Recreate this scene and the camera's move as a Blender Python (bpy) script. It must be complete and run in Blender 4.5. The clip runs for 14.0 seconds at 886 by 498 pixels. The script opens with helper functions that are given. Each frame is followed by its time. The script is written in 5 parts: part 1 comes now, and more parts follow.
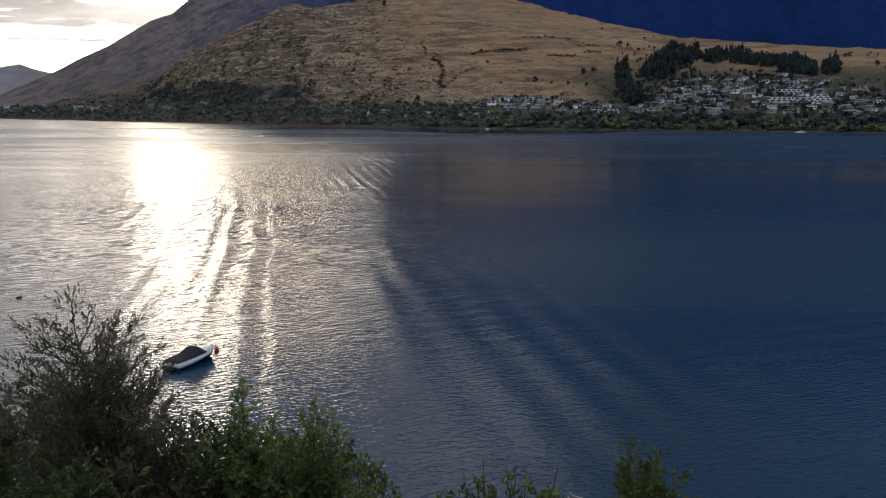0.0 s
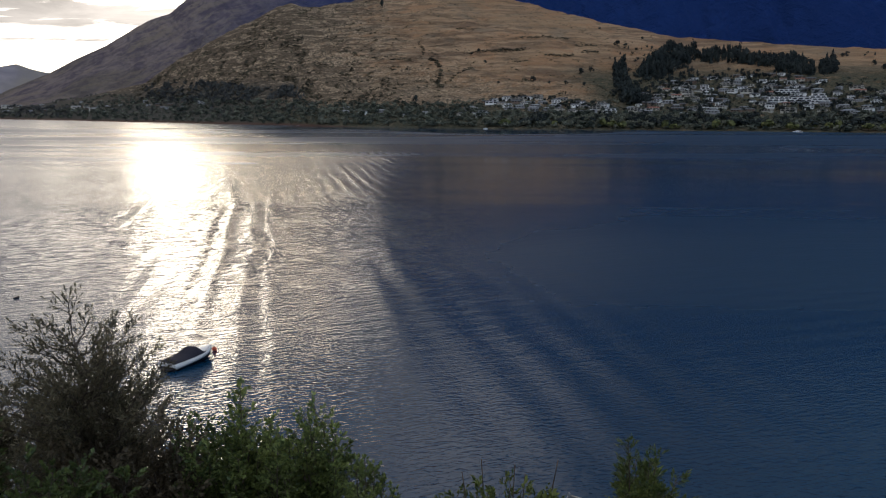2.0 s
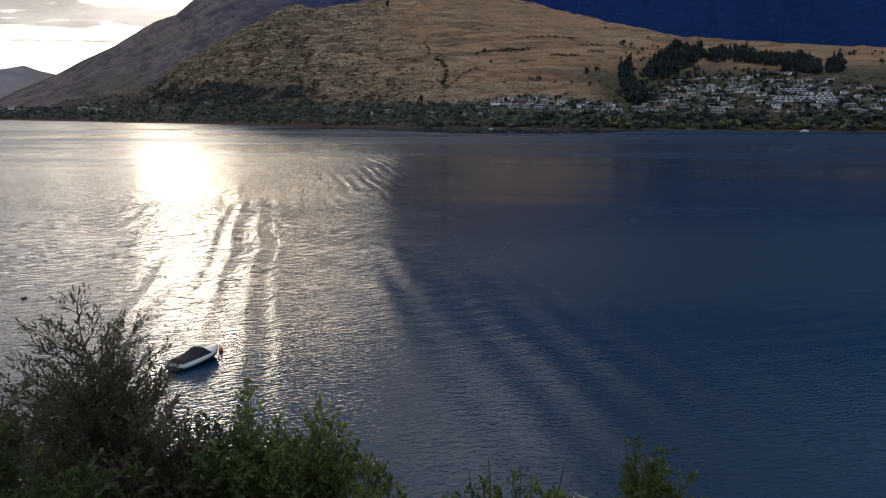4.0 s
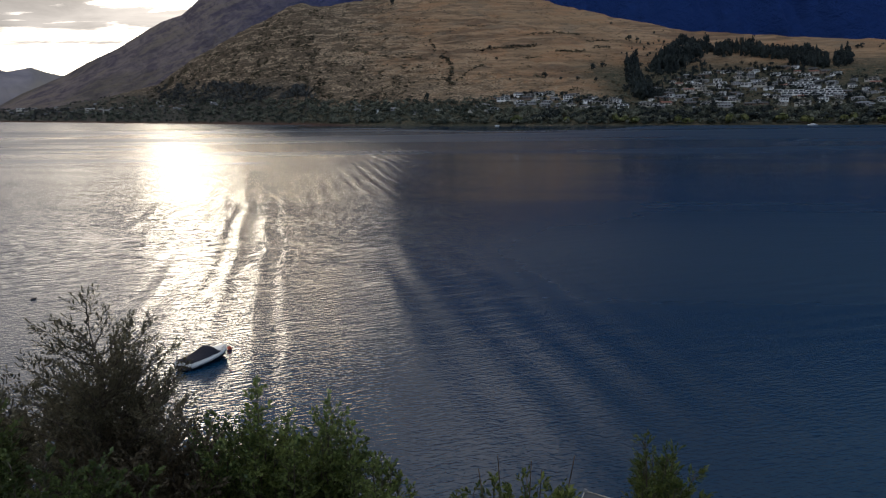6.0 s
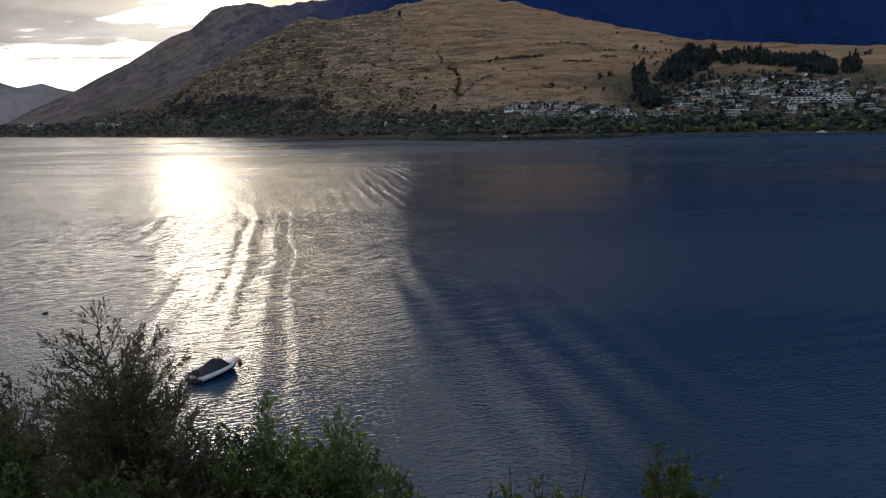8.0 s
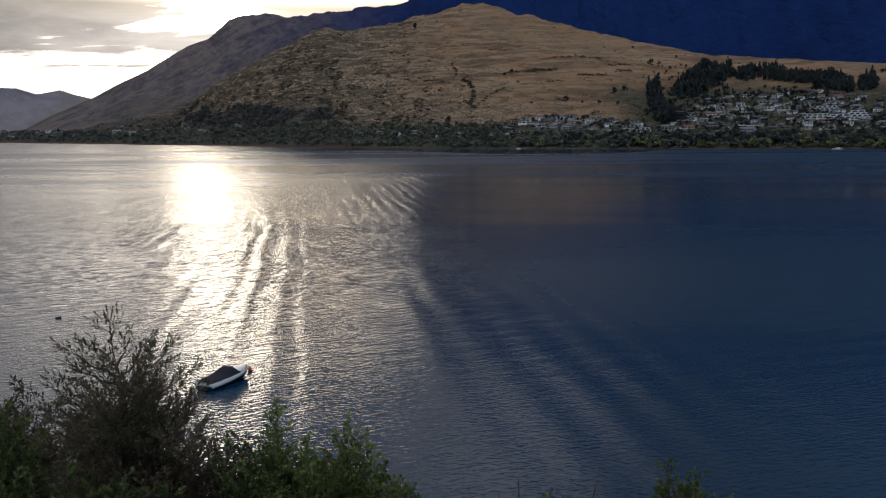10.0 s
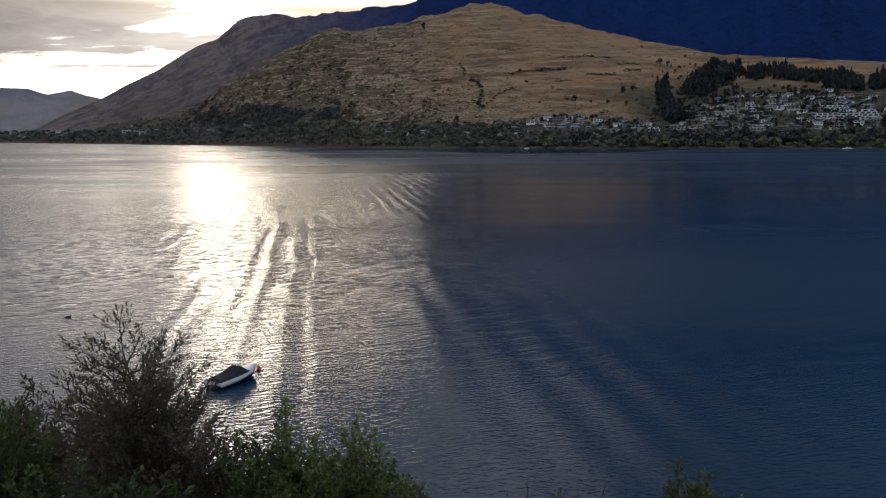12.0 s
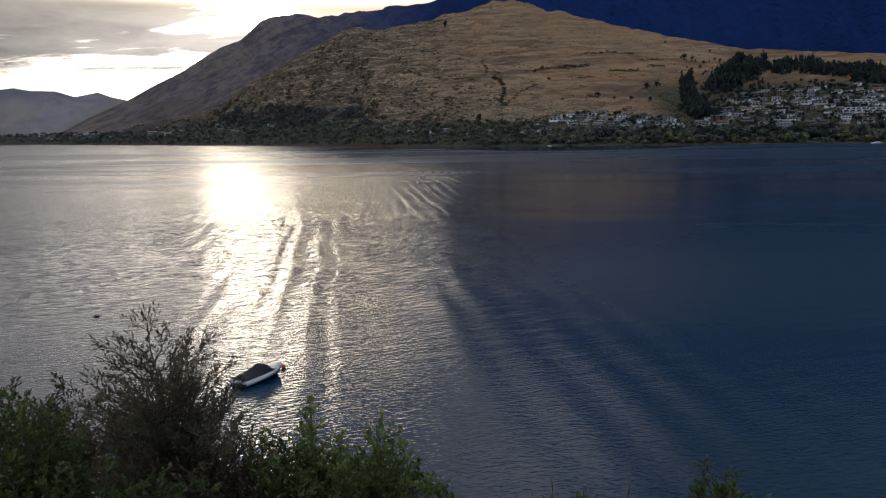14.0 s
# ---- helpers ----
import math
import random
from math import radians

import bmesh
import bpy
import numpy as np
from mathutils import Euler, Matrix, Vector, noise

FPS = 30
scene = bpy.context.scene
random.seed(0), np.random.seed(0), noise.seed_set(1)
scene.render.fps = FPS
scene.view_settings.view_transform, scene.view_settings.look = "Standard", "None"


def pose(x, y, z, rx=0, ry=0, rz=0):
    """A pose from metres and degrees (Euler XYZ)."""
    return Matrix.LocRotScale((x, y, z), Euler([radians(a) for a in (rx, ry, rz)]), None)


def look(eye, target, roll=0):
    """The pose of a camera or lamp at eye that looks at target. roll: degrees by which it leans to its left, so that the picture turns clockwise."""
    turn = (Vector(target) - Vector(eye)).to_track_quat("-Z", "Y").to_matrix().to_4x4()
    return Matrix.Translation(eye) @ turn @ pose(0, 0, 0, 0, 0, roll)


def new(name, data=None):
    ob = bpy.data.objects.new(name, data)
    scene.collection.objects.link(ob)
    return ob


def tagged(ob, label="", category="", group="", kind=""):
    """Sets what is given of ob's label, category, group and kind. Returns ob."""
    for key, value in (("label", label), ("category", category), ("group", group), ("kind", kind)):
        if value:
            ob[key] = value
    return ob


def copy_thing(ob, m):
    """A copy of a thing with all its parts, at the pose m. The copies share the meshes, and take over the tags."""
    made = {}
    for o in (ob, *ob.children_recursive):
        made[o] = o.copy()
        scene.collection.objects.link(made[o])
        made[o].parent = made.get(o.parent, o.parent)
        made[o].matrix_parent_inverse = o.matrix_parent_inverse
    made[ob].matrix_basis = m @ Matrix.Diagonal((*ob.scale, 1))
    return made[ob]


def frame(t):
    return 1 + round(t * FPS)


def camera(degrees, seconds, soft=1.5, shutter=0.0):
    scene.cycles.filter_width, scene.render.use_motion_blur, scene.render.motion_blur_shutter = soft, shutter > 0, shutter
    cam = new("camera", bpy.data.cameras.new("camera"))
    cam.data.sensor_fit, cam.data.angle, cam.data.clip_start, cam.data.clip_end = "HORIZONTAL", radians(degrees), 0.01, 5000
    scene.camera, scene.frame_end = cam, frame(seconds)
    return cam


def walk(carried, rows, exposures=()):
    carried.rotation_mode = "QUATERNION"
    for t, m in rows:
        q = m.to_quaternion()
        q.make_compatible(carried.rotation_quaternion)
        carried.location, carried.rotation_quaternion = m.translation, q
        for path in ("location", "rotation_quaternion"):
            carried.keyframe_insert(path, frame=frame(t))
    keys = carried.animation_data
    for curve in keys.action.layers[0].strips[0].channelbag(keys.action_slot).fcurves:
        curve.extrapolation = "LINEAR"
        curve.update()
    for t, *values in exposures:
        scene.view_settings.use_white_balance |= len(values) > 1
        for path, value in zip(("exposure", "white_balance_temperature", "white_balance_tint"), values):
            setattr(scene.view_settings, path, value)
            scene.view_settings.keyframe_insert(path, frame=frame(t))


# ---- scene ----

# Lake arm below a steep bank: water at z = 0, the camera 25 m above it, looking along +y.
EYE = 25.0
cam = camera(59.0, 14.0, soft=1.2)
PATH = [
    (0, 0.000, 0.000, 25.000, 79.95, 0.00, 0.00),
    (0.5, -0.003, 0.019, 24.997, 79.97, 0.16, -0.22),
    (1, -0.007, 0.027, 24.994, 79.92, 0.30, -0.29),
    (1.5, -0.005, 0.021, 24.998, 79.91, 0.32, -0.29),
    (2, -0.004, 0.035, 24.993, 79.94, 0.03, -0.16),
    (2.5, -0.009, 0.017, 24.997, 79.95, -0.13, -0.03),
    (3, -0.012, 0.016, 24.999, 79.95, -0.12, 0.07),
    (5.5, -0.019, 0.024, 24.989, 79.85, 0.68, 0.54),
    (6, -0.020, 0.030, 24.987, 79.77, 0.77, 0.67),
    (6.5, -0.025, 0.014, 24.992, 79.80, 1.09, 0.71),
    (7, -0.024, 0.043, 24.989, 79.93, 1.41, 0.90),
    (7.5, -0.025, 0.035, 24.987, 80.18, 1.53, 1.03),
    (8, -0.026, 0.030, 24.987, 80.57, 1.37, 1.23),
    (8.5, -0.031, 0.031, 24.985, 80.87, 0.94, 1.48),
    (11, -0.030, 0.026, 24.991, 81.53, 0.65, 2.39),
    (11.5, -0.033, 0.018, 24.983, 81.46, 0.69, 2.40),
    (12, -0.038, 0.037, 24.985, 81.41, 0.64, 2.82),
    (12.5, -0.037, 0.022, 24.986, 81.38, 0.88, 3.26),
    (13, -0.035, 0.023, 24.983, 81.38, 0.99, 3.30),
    (13.5, -0.040, 0.037, 24.986, 81.32, 1.09, 3.64),
    (14, -0.042, 0.031, 24.986, 81.31, 1.19, 4.44),
]
walk(cam, [(row[0], pose(*row[1:])) for row in PATH], [(0.0, 0.14), (3.0, 0.10), (7.0, -0.09), (11.0, -0.16), (14.0, -0.15)])

# ---------------------------------------------------------------- light
SUN_AZ, SUN_EL = -18.4, 11.0      # degrees from +y towards +x, and above the horizon
SKY_STRENGTH = 0.10
CLOUD_STRENGTH = 1.0
SUN_STRENGTH = 0.085
SUN_ANGLE = 7.0


def heading(az, el):
    a, e = radians(az), radians(el)
    return Vector((math.cos(e) * math.sin(a), math.cos(e) * math.cos(a), math.sin(e)))


class Graph:
    """Short calls for building a node tree."""

    def __init__(self, tree):
        self.tree = tree
        tree.nodes.clear()

    def add(self, kind, inputs=None, **props):
        node = self.tree.nodes.new(kind)
        for key, value in props.items():
            setattr(node, key, value)
        for key, value in (inputs or {}).items():
            self.plug(node.inputs[key], value)
        return node

    def plug(self, socket, value):
        if isinstance(value, bpy.types.NodeSocket):
            self.tree.links.new(value, socket)
        else:
            socket.default_value = value

    def math(self, op, a, b=0.0, c=0.0, clamp=False):
        return self.add("ShaderNodeMath", {0: a, 1: b, 2: c}, operation=op, use_clamp=clamp).outputs[0]

    def vec(self, op, a, b=(0, 0, 0)):
        node = self.add("ShaderNodeVectorMath", {0: a, 1: b}, operation=op)
        return node.outputs["Value"] if op in ("DOT_PRODUCT", "LENGTH") else node.outputs["Vector"]

    def ramp(self, value, lo, hi, a=0.0, b=1.0):
        return self.add("ShaderNodeMapRange", {"Value": value, "From Min": lo, "From Max": hi, "To Min": a, "To Max": b},
                        interpolation_type="SMOOTHSTEP").outputs["Result"]

    def mix(self, fac, a, b, blend="MIX"):
        node = self.add("ShaderNodeMix", None, data_type="RGBA", blend_type=blend)
        self.plug(node.inputs[0], fac)
        for socket, value in ((node.inputs[6], a), (node.inputs[7], b)):
            self.plug(socket, value if isinstance(value, bpy.types.NodeSocket) else (*value[:3], 1.0))
        return node.outputs[2]

    def noise(self, vector, scale, detail=4.0, rough=0.5, distort=0.0):
        return self.add("ShaderNodeTexNoise", {"Vector": vector, "Scale": scale, "Detail": detail, "Roughness": rough,
                                               "Distortion": distort}).outputs[0]


def build_world():
    world = bpy.data.worlds.new("lake_sky")
    world.use_nodes = True
    scene.world = world
    g = Graph(world.node_tree)
    d = g.vec("NORMALIZE", g.add("ShaderNodeTexCoord").outputs["Generated"])
    xyz = g.add("ShaderNodeSeparateXYZ", {0: d}).outputs
    sky = g.add("ShaderNodeTexSky", sky_type="NISHITA", sun_disc=False, sun_elevation=radians(SUN_EL),
                sun_rotation=radians(SUN_AZ), altitude=350.0).outputs[0]
    # a cloud deck seen in perspective, thinner towards the sun and open over the far end of the range
    lift = g.math("ADD", g.math("MAXIMUM", xyz[2], 0.0), 0.10)
    flat = g.add("ShaderNodeCombineXYZ", {0: g.math("DIVIDE", xyz[0], lift), 1: g.math("DIVIDE", xyz[1], lift), 2: 0.0}).outputs[0]
    fine = g.noise(g.vec("MULTIPLY", flat, (0.9, 1.5, 1.0)), 1.15, 9.0, 0.60, 0.35)
    broad = g.noise(g.vec("ADD", flat, (7.3, 2.1, 0)), 0.22, 3.0)
    towards = g.math("MAXIMUM", g.vec("DOT_PRODUCT", d, tuple(heading(SUN_AZ, SUN_EL))), 0.0)
    near_sun = g.math("POWER", towards, 360.0)
    bearing = g.math("ARCTAN2", xyz[0], xyz[1])
    wide = g.math("MULTIPLY", g.math("POWER", towards, 32.0), g.ramp(xyz[2], 0.20, 0.30, 1.0, 0.10))
    glow = g.math("POWER", g.math("MAXIMUM", g.vec("DOT_PRODUCT", d, tuple(heading(-11.8, SUN_EL + 0.5))), 0.0), 30.0)
    glow = g.math("MULTIPLY", glow, g.ramp(xyz[2], 0.152, 0.215, 1.0, 0.01))
    glow = g.math("MULTIPLY", glow, g.ramp(g.math("ADD", bearing, g.math("MULTIPLY", broad, 0.05)), radians(-9.0), radians(-1.6), 1.0, 0.20))
    glow = g.math("MULTIPLY", glow, g.ramp(bearing, radians(1.0), radians(11.0), 1.0, 0.12))
    facing = g.ramp(g.vec("DOT_PRODUCT", d, tuple(heading(SUN_AZ, SUN_EL))), 0.55, -0.35)      # clouds lit from the front, opposite the sun
    bank = g.math("POWER", g.math("MAXIMUM", g.vec("DOT_PRODUCT", d, tuple(heading(1.0, 29))), 0.0), 100.0)      # unseen lit bank of high cloud, added for the near water to mirror
    shreds = g.noise(g.vec("MULTIPLY", flat, (1.1, 2.4, 1.0)), 2.6, 6.0, 0.62, 0.5)
    weight = g.math("ADD", g.math("ADD", g.math("MULTIPLY", fine, 0.55), g.math("MULTIPLY", shreds, 0.26)), g.math("MULTIPLY", broad, 0.34))
    thick = g.ramp(g.math("ADD", g.math("SUBTRACT", weight, g.math("MULTIPLY", near_sun, 0.10)), g.ramp(xyz[2], 0.05, 0.115, -0.085, 0.085)), 0.465, 0.585)
    thin_lum = g.math("ADD", g.math("ADD", g.math("MULTIPLY", near_sun, 2.4), g.math("MULTIPLY", g.math("MULTIPLY", glow, g.ramp(xyz[2], 0.08, 0.17, 0.35, 1.0)), 17.0)), g.ramp(xyz[2], 0.18, 0.31, 0.80, 0.15))
    thick_lum = g.math("ADD", g.math("ADD", g.math("MULTIPLY", g.math("MULTIPLY", near_sun, g.ramp(xyz[2], 0.155, 0.20, 0.04, 1.0)), 2.2), g.math("MULTIPLY", g.math("MULTIPLY", glow, g.ramp(xyz[2], 0.145, 0.19, 0.05, 1.0)), 17.0)), g.math("MULTIPLY_ADD", facing, 0.68, g.math("ADD", g.ramp(xyz[2], 0.24, 0.33, 0.24, 0.15), g.math("MULTIPLY", wide, g.ramp(xyz[2], 0.12, 0.20, 0.22, 0.05)))))
    warm = g.math("MULTIPLY", g.math("POWER", glow, 0.5), g.ramp(xyz[2], 0.115, 0.18, 0.25, 1.0))
    cloud = g.mix(thick, g.mix(warm, (1.0, 0.905, 0.76), (1.0, 0.78, 0.47)), g.mix(warm, (1.0, 0.935, 0.895), (1.0, 0.78, 0.49)))
    cloud = g.mix(facing, cloud, (0.80, 0.94, 1.20))
    thick_lum = g.math("MULTIPLY", thick_lum, g.math("MULTIPLY_ADD", g.noise(flat, 1.9, 6.0, 0.6, 0.4), 1.3, 0.35))
    thick_lum = g.math("ADD", g.math("ADD", thick_lum, g.math("MULTIPLY", bank, 0.9)), g.ramp(xyz[2], 0.70, 0.92, 0.0, 0.4))      # brightness added overhead, out of view, for top light on the land
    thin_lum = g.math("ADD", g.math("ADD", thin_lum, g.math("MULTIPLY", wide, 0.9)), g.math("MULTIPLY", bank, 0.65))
    west = g.math("MULTIPLY", g.math("POWER", towards, 9.0), g.math("MULTIPLY", g.ramp(xyz[2], 0.14, 0.19), g.ramp(bearing, radians(-17), radians(-26))))      # unseen lit cloud above the view, added to brighten the western water
    thick_lum = g.math("ADD", thick_lum, g.math("MULTIPLY", west, 0.72))
    lum = g.math("ADD", g.math("MULTIPLY", thin_lum, g.math("SUBTRACT", 1.0, thick)), g.math("MULTIPLY", thick_lum, thick))
    cloud = g.vec("MULTIPLY", cloud, g.add("ShaderNodeCombineXYZ", {0: lum, 1: lum, 2: lum}).outputs[0])
    clear = g.ramp(g.math("ADD", g.vec("DOT_PRODUCT", d, tuple(heading(69, 28))), g.math("MULTIPLY", broad, 0.2)), 0.74, 0.98)
    back_sky = g.add("ShaderNodeBackground", {"Color": sky, "Strength": SKY_STRENGTH}).outputs[0]
    back_cloud = g.add("ShaderNodeBackground", {"Color": cloud, "Strength": CLOUD_STRENGTH}).outputs[0]
    both = g.add("ShaderNodeMixShader", {0: clear, 1: back_cloud, 2: back_sky}).outputs[0]
    g.add("ShaderNodeOutputWorld", {"Surface": both})


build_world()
sun = new("sun", bpy.data.lights.new("sun", "SUN"))
sun.data.energy, sun.data.angle, sun.data.color = SUN_STRENGTH, radians(SUN_ANGLE), (1.0, 0.88, 0.70)
sun.matrix_world = look(heading(SUN_AZ, SUN_EL) * 3000, (0, 0, 0))


# ---------------------------------------------------------------- materials
def material(name):
    m = bpy.data.materials.new(name)
    m.use_nodes = True
    g = Graph(m.node_tree)
    p = g.add("ShaderNodeNewGeometry").outputs["Position"]
    return m, g, p


def finish(g, color, rough=0.8, metal=0.0, height=None, depth=0.02, spec=0.5, strength=1.0):
    inputs = {"Base Color": color if isinstance(color, bpy.types.NodeSocket) else (*color, 1.0), "Roughness": rough,
              "Metallic": metal, "Specular IOR Level": spec}
    if height is not None:
        inputs["Normal"] = g.add("ShaderNodeBump", {"Height": height, "Distance": depth, "Strength": strength}).outputs[0]
    shader = g.add("ShaderNodeBsdfPrincipled", inputs)
    g.add("ShaderNodeOutputMaterial", {"Surface": shader.outputs[0]})
    return shader


def plain(name, color, rough=0.6, metal=0.0, scale=2.0, vary=0.25, spec=0.5):
    """A surface of one paint or metal, with blotches and grain."""
    m, g, p = material(name)
    blot = g.noise(p, scale, 5.0, 0.6)
    grain = g.noise(p, scale * 14, 3.0)
    mixed = g.math("ADD", g.math("MULTIPLY", blot, 0.7), g.math("MULTIPLY", grain, 0.3))
    lo = tuple(c * (1 - vary) for c in color)
    hi = tuple(min(1.0, c * (1 + vary)) for c in color)
    finish(g, g.mix(g.ramp(mixed, 0.3, 0.7), lo, hi), rough, metal, grain, 0.004, spec)
    return m


def leafy(name, dark, light, through_light=0.35, rough=0.55, patch_scale=0.9, by_leaf=0.65):
    """Leaves: colour by leaf, part of the light passing through."""
    m, g, p = material(name)
    island = g.add("ShaderNodeNewGeometry").outputs["Random Per Island"]
    patch = g.ramp(g.noise(p, patch_scale, 3.0), 0.3, 0.7)
    tone = g.math("ADD", g.math("MULTIPLY", island, by_leaf), g.math("MULTIPLY", patch, 1.05 - by_leaf))
    color = g.mix(g.ramp(tone, 0.12, 0.95), dark, light)
    body = g.add("ShaderNodeBsdfPrincipled", {"Base Color": color, "Roughness": rough, "Specular IOR Level": 0.35}).outputs[0]
    back = g.add("ShaderNodeBsdfTranslucent", {"Color": color}).outputs[0]
    g.add("ShaderNodeOutputMaterial", {"Surface": g.add("ShaderNodeMixShader", {0: through_light, 1: body, 2: back}).outputs[0]})
    return m


def water_material():
    m, g, p = material("lake_water")
    east, away, _ = g.add("ShaderNodeSeparateXYZ", {0: p}).outputs
    swell = g.add("ShaderNodeMapping", {"Vector": p, "Rotation": (0, 0, radians(26)), "Scale": (4.4, 0.72, 1.0)}, vector_type="TEXTURE").outputs[0]
    long = g.add("ShaderNodeMapping", {"Vector": p, "Rotation": (0, 0, radians(18)), "Scale": (1.0, 0.37, 1.0)}, vector_type="TEXTURE").outputs[0]
    cross = g.add("ShaderNodeMapping", {"Vector": p, "Rotation": (0, 0, radians(-24)), "Scale": (0.80, 0.33, 1.0)}, vector_type="TEXTURE").outputs[0]
    small = g.noise(cross, 2.6, 2.0, 0.5, 0.4)
    waves = g.math("MULTIPLY", g.noise(swell, 1.0, 1.0, 0.4, 0.2), g.ramp(away, 65.0, 140.0, 0.030, 0.21))
    ripples = g.math("ADD", g.math("MULTIPLY", g.noise(long, 1.0, 1.0, 0.4, 0.5), 0.066), g.math("MULTIPLY", g.noise(cross, 1.0, 1.0, 0.4, 0.5), 0.038))
    chop = g.math("ADD", waves, g.math("MULTIPLY", ripples, g.math("MULTIPLY", g.ramp(away, 65.0, 140.0, 1.0, 0.32), g.ramp(away, 58.0, 90.0, 0.92, 1.0))))
    small = g.math("MULTIPLY", small, g.ramp(away, 65.0, 140.0, 1.0, 0.4))
    slow = g.noise(g.add("ShaderNodeMapping", {"Vector": p, "Rotation": (0, 0, radians(-14)), "Scale": (0.010, 0.028, 1.0)}).outputs[0], 1.0, 4.0, 0.6)
    breeze = g.ramp(slow, 0.36, 0.60, 0.65, 1.0)
    lee = g.ramp(east, -22.0, 25.0)      # finer ripples on the eastern side
    slick = g.math("MULTIPLY", g.ramp(away, 175.0, 240.0), g.ramp(away, 380.0, 620.0, 1.0, 0.0))      # calmer water round the wake
    breeze = g.math("MULTIPLY", breeze, g.math("MULTIPLY_ADD", slick, -0.35, 1.0))
    # still lane under the far shore: a thin line in the west, widening to the land's lee in the middle
    edge = g.math("ADD", g.ramp(east, -150.0, 60.0, 1050.0, 815.0), g.ramp(east, 130.0, 330.0, 0.0, 260.0))
    edge = g.math("ADD", edge, g.math("MULTIPLY", g.math("SUBTRACT", slow, 0.5), 90.0))
    past = g.math("SUBTRACT", away, edge)
    outer = g.ramp(east, -260.0, -170.0, 70.0, 700.0)
    lane = g.math("MULTIPLY", g.ramp(past, 0.0, 35.0), g.ramp(g.math("SUBTRACT", past, outer), -30.0, 0.0, 1.0, 0.0))
    lane = g.math("MULTIPLY", lane, g.ramp(east, -560.0, -380.0))
    rough_west = g.math("MULTIPLY", g.ramp(g.math("SUBTRACT", past, outer), 0.0, 30.0), g.ramp(east, -140.0, -260.0))
    breeze = g.math("MULTIPLY", g.math("MULTIPLY", breeze, g.math("MULTIPLY_ADD", lane, -0.85, 1.0)), g.math("MULTIPLY_ADD", rough_west, -0.6, 1.0))
    breeze = g.math("MULTIPLY", breeze, g.math("MULTIPLY", g.ramp(away, 280.0, 600.0, 1.0, 0.1), g.math("SUBTRACT", 1.0, g.math("MULTIPLY", lee, g.ramp(away, 55.0, 110.0, 0.20, 0.80)))))      # far off the chop is finer than the eye parts and becomes gloss
    first = g.add("ShaderNodeBump", {"Height": g.math("MULTIPLY", chop, breeze), "Distance": 1.0, "Strength": 1.0}).outputs[0]
    second = g.add("ShaderNodeBump", {"Height": g.math("MULTIPLY", small, breeze), "Distance": 0.012, "Strength": 1.0, "Normal": first}).outputs[0]
    far = g.ramp(away, 60.0, 560.0, 0.03, 0.30)
    far = g.math("ADD", far, g.math("MULTIPLY", lee, g.math("MULTIPLY", g.ramp(away, 50.0, 110.0), g.ramp(away, 140.0, 320.0, 0.26, 0.0))))
    far = g.math("ADD", far, g.math("MULTIPLY", rough_west, -0.07))
    far = g.math("MULTIPLY", far, g.math("MULTIPLY_ADD", lane, -0.75, 1.0))
    # a calmer stretch in the middle of the lake that mirrors the dry hillside
    side = g.math("DIVIDE", east, away)
    calm = g.math("MULTIPLY", g.math("MULTIPLY", g.ramp(side, -0.06, 0.0), g.ramp(side, 0.10, 0.27, 1.0, 0.0)), g.math("MULTIPLY", g.ramp(away, 110.0, 260.0), g.ramp(away, 340.0, 560.0, 1.0, 0.0)))
    far = g.math("MULTIPLY", far, g.math("MULTIPLY_ADD", calm, -0.45, 1.0))
    lanes = g.noise(g.add("ShaderNodeMapping", {"Vector": p, "Rotation": (0, 0, radians(-6)), "Scale": (620.0, 95.0, 1.0)}, vector_type="TEXTURE").outputs[0], 1.0, 4.0, 0.6, 0.4)
    gusts = g.ramp(lanes, 0.38, 0.64, 0.68, 1.3)
    shader = g.add("ShaderNodeBsdfPrincipled", {"Base Color": (0.005, 0.035, 0.078, 1.0), "Roughness": g.math("MULTIPLY", far, g.math("ADD", g.math("MULTIPLY", gusts, g.math("SUBTRACT", 1.0, rough_west)), rough_west)),
                                                "IOR": 1.333, "Normal": second})
    g.add("ShaderNodeOutputMaterial", {"Surface": shader.outputs[0]})
    return m


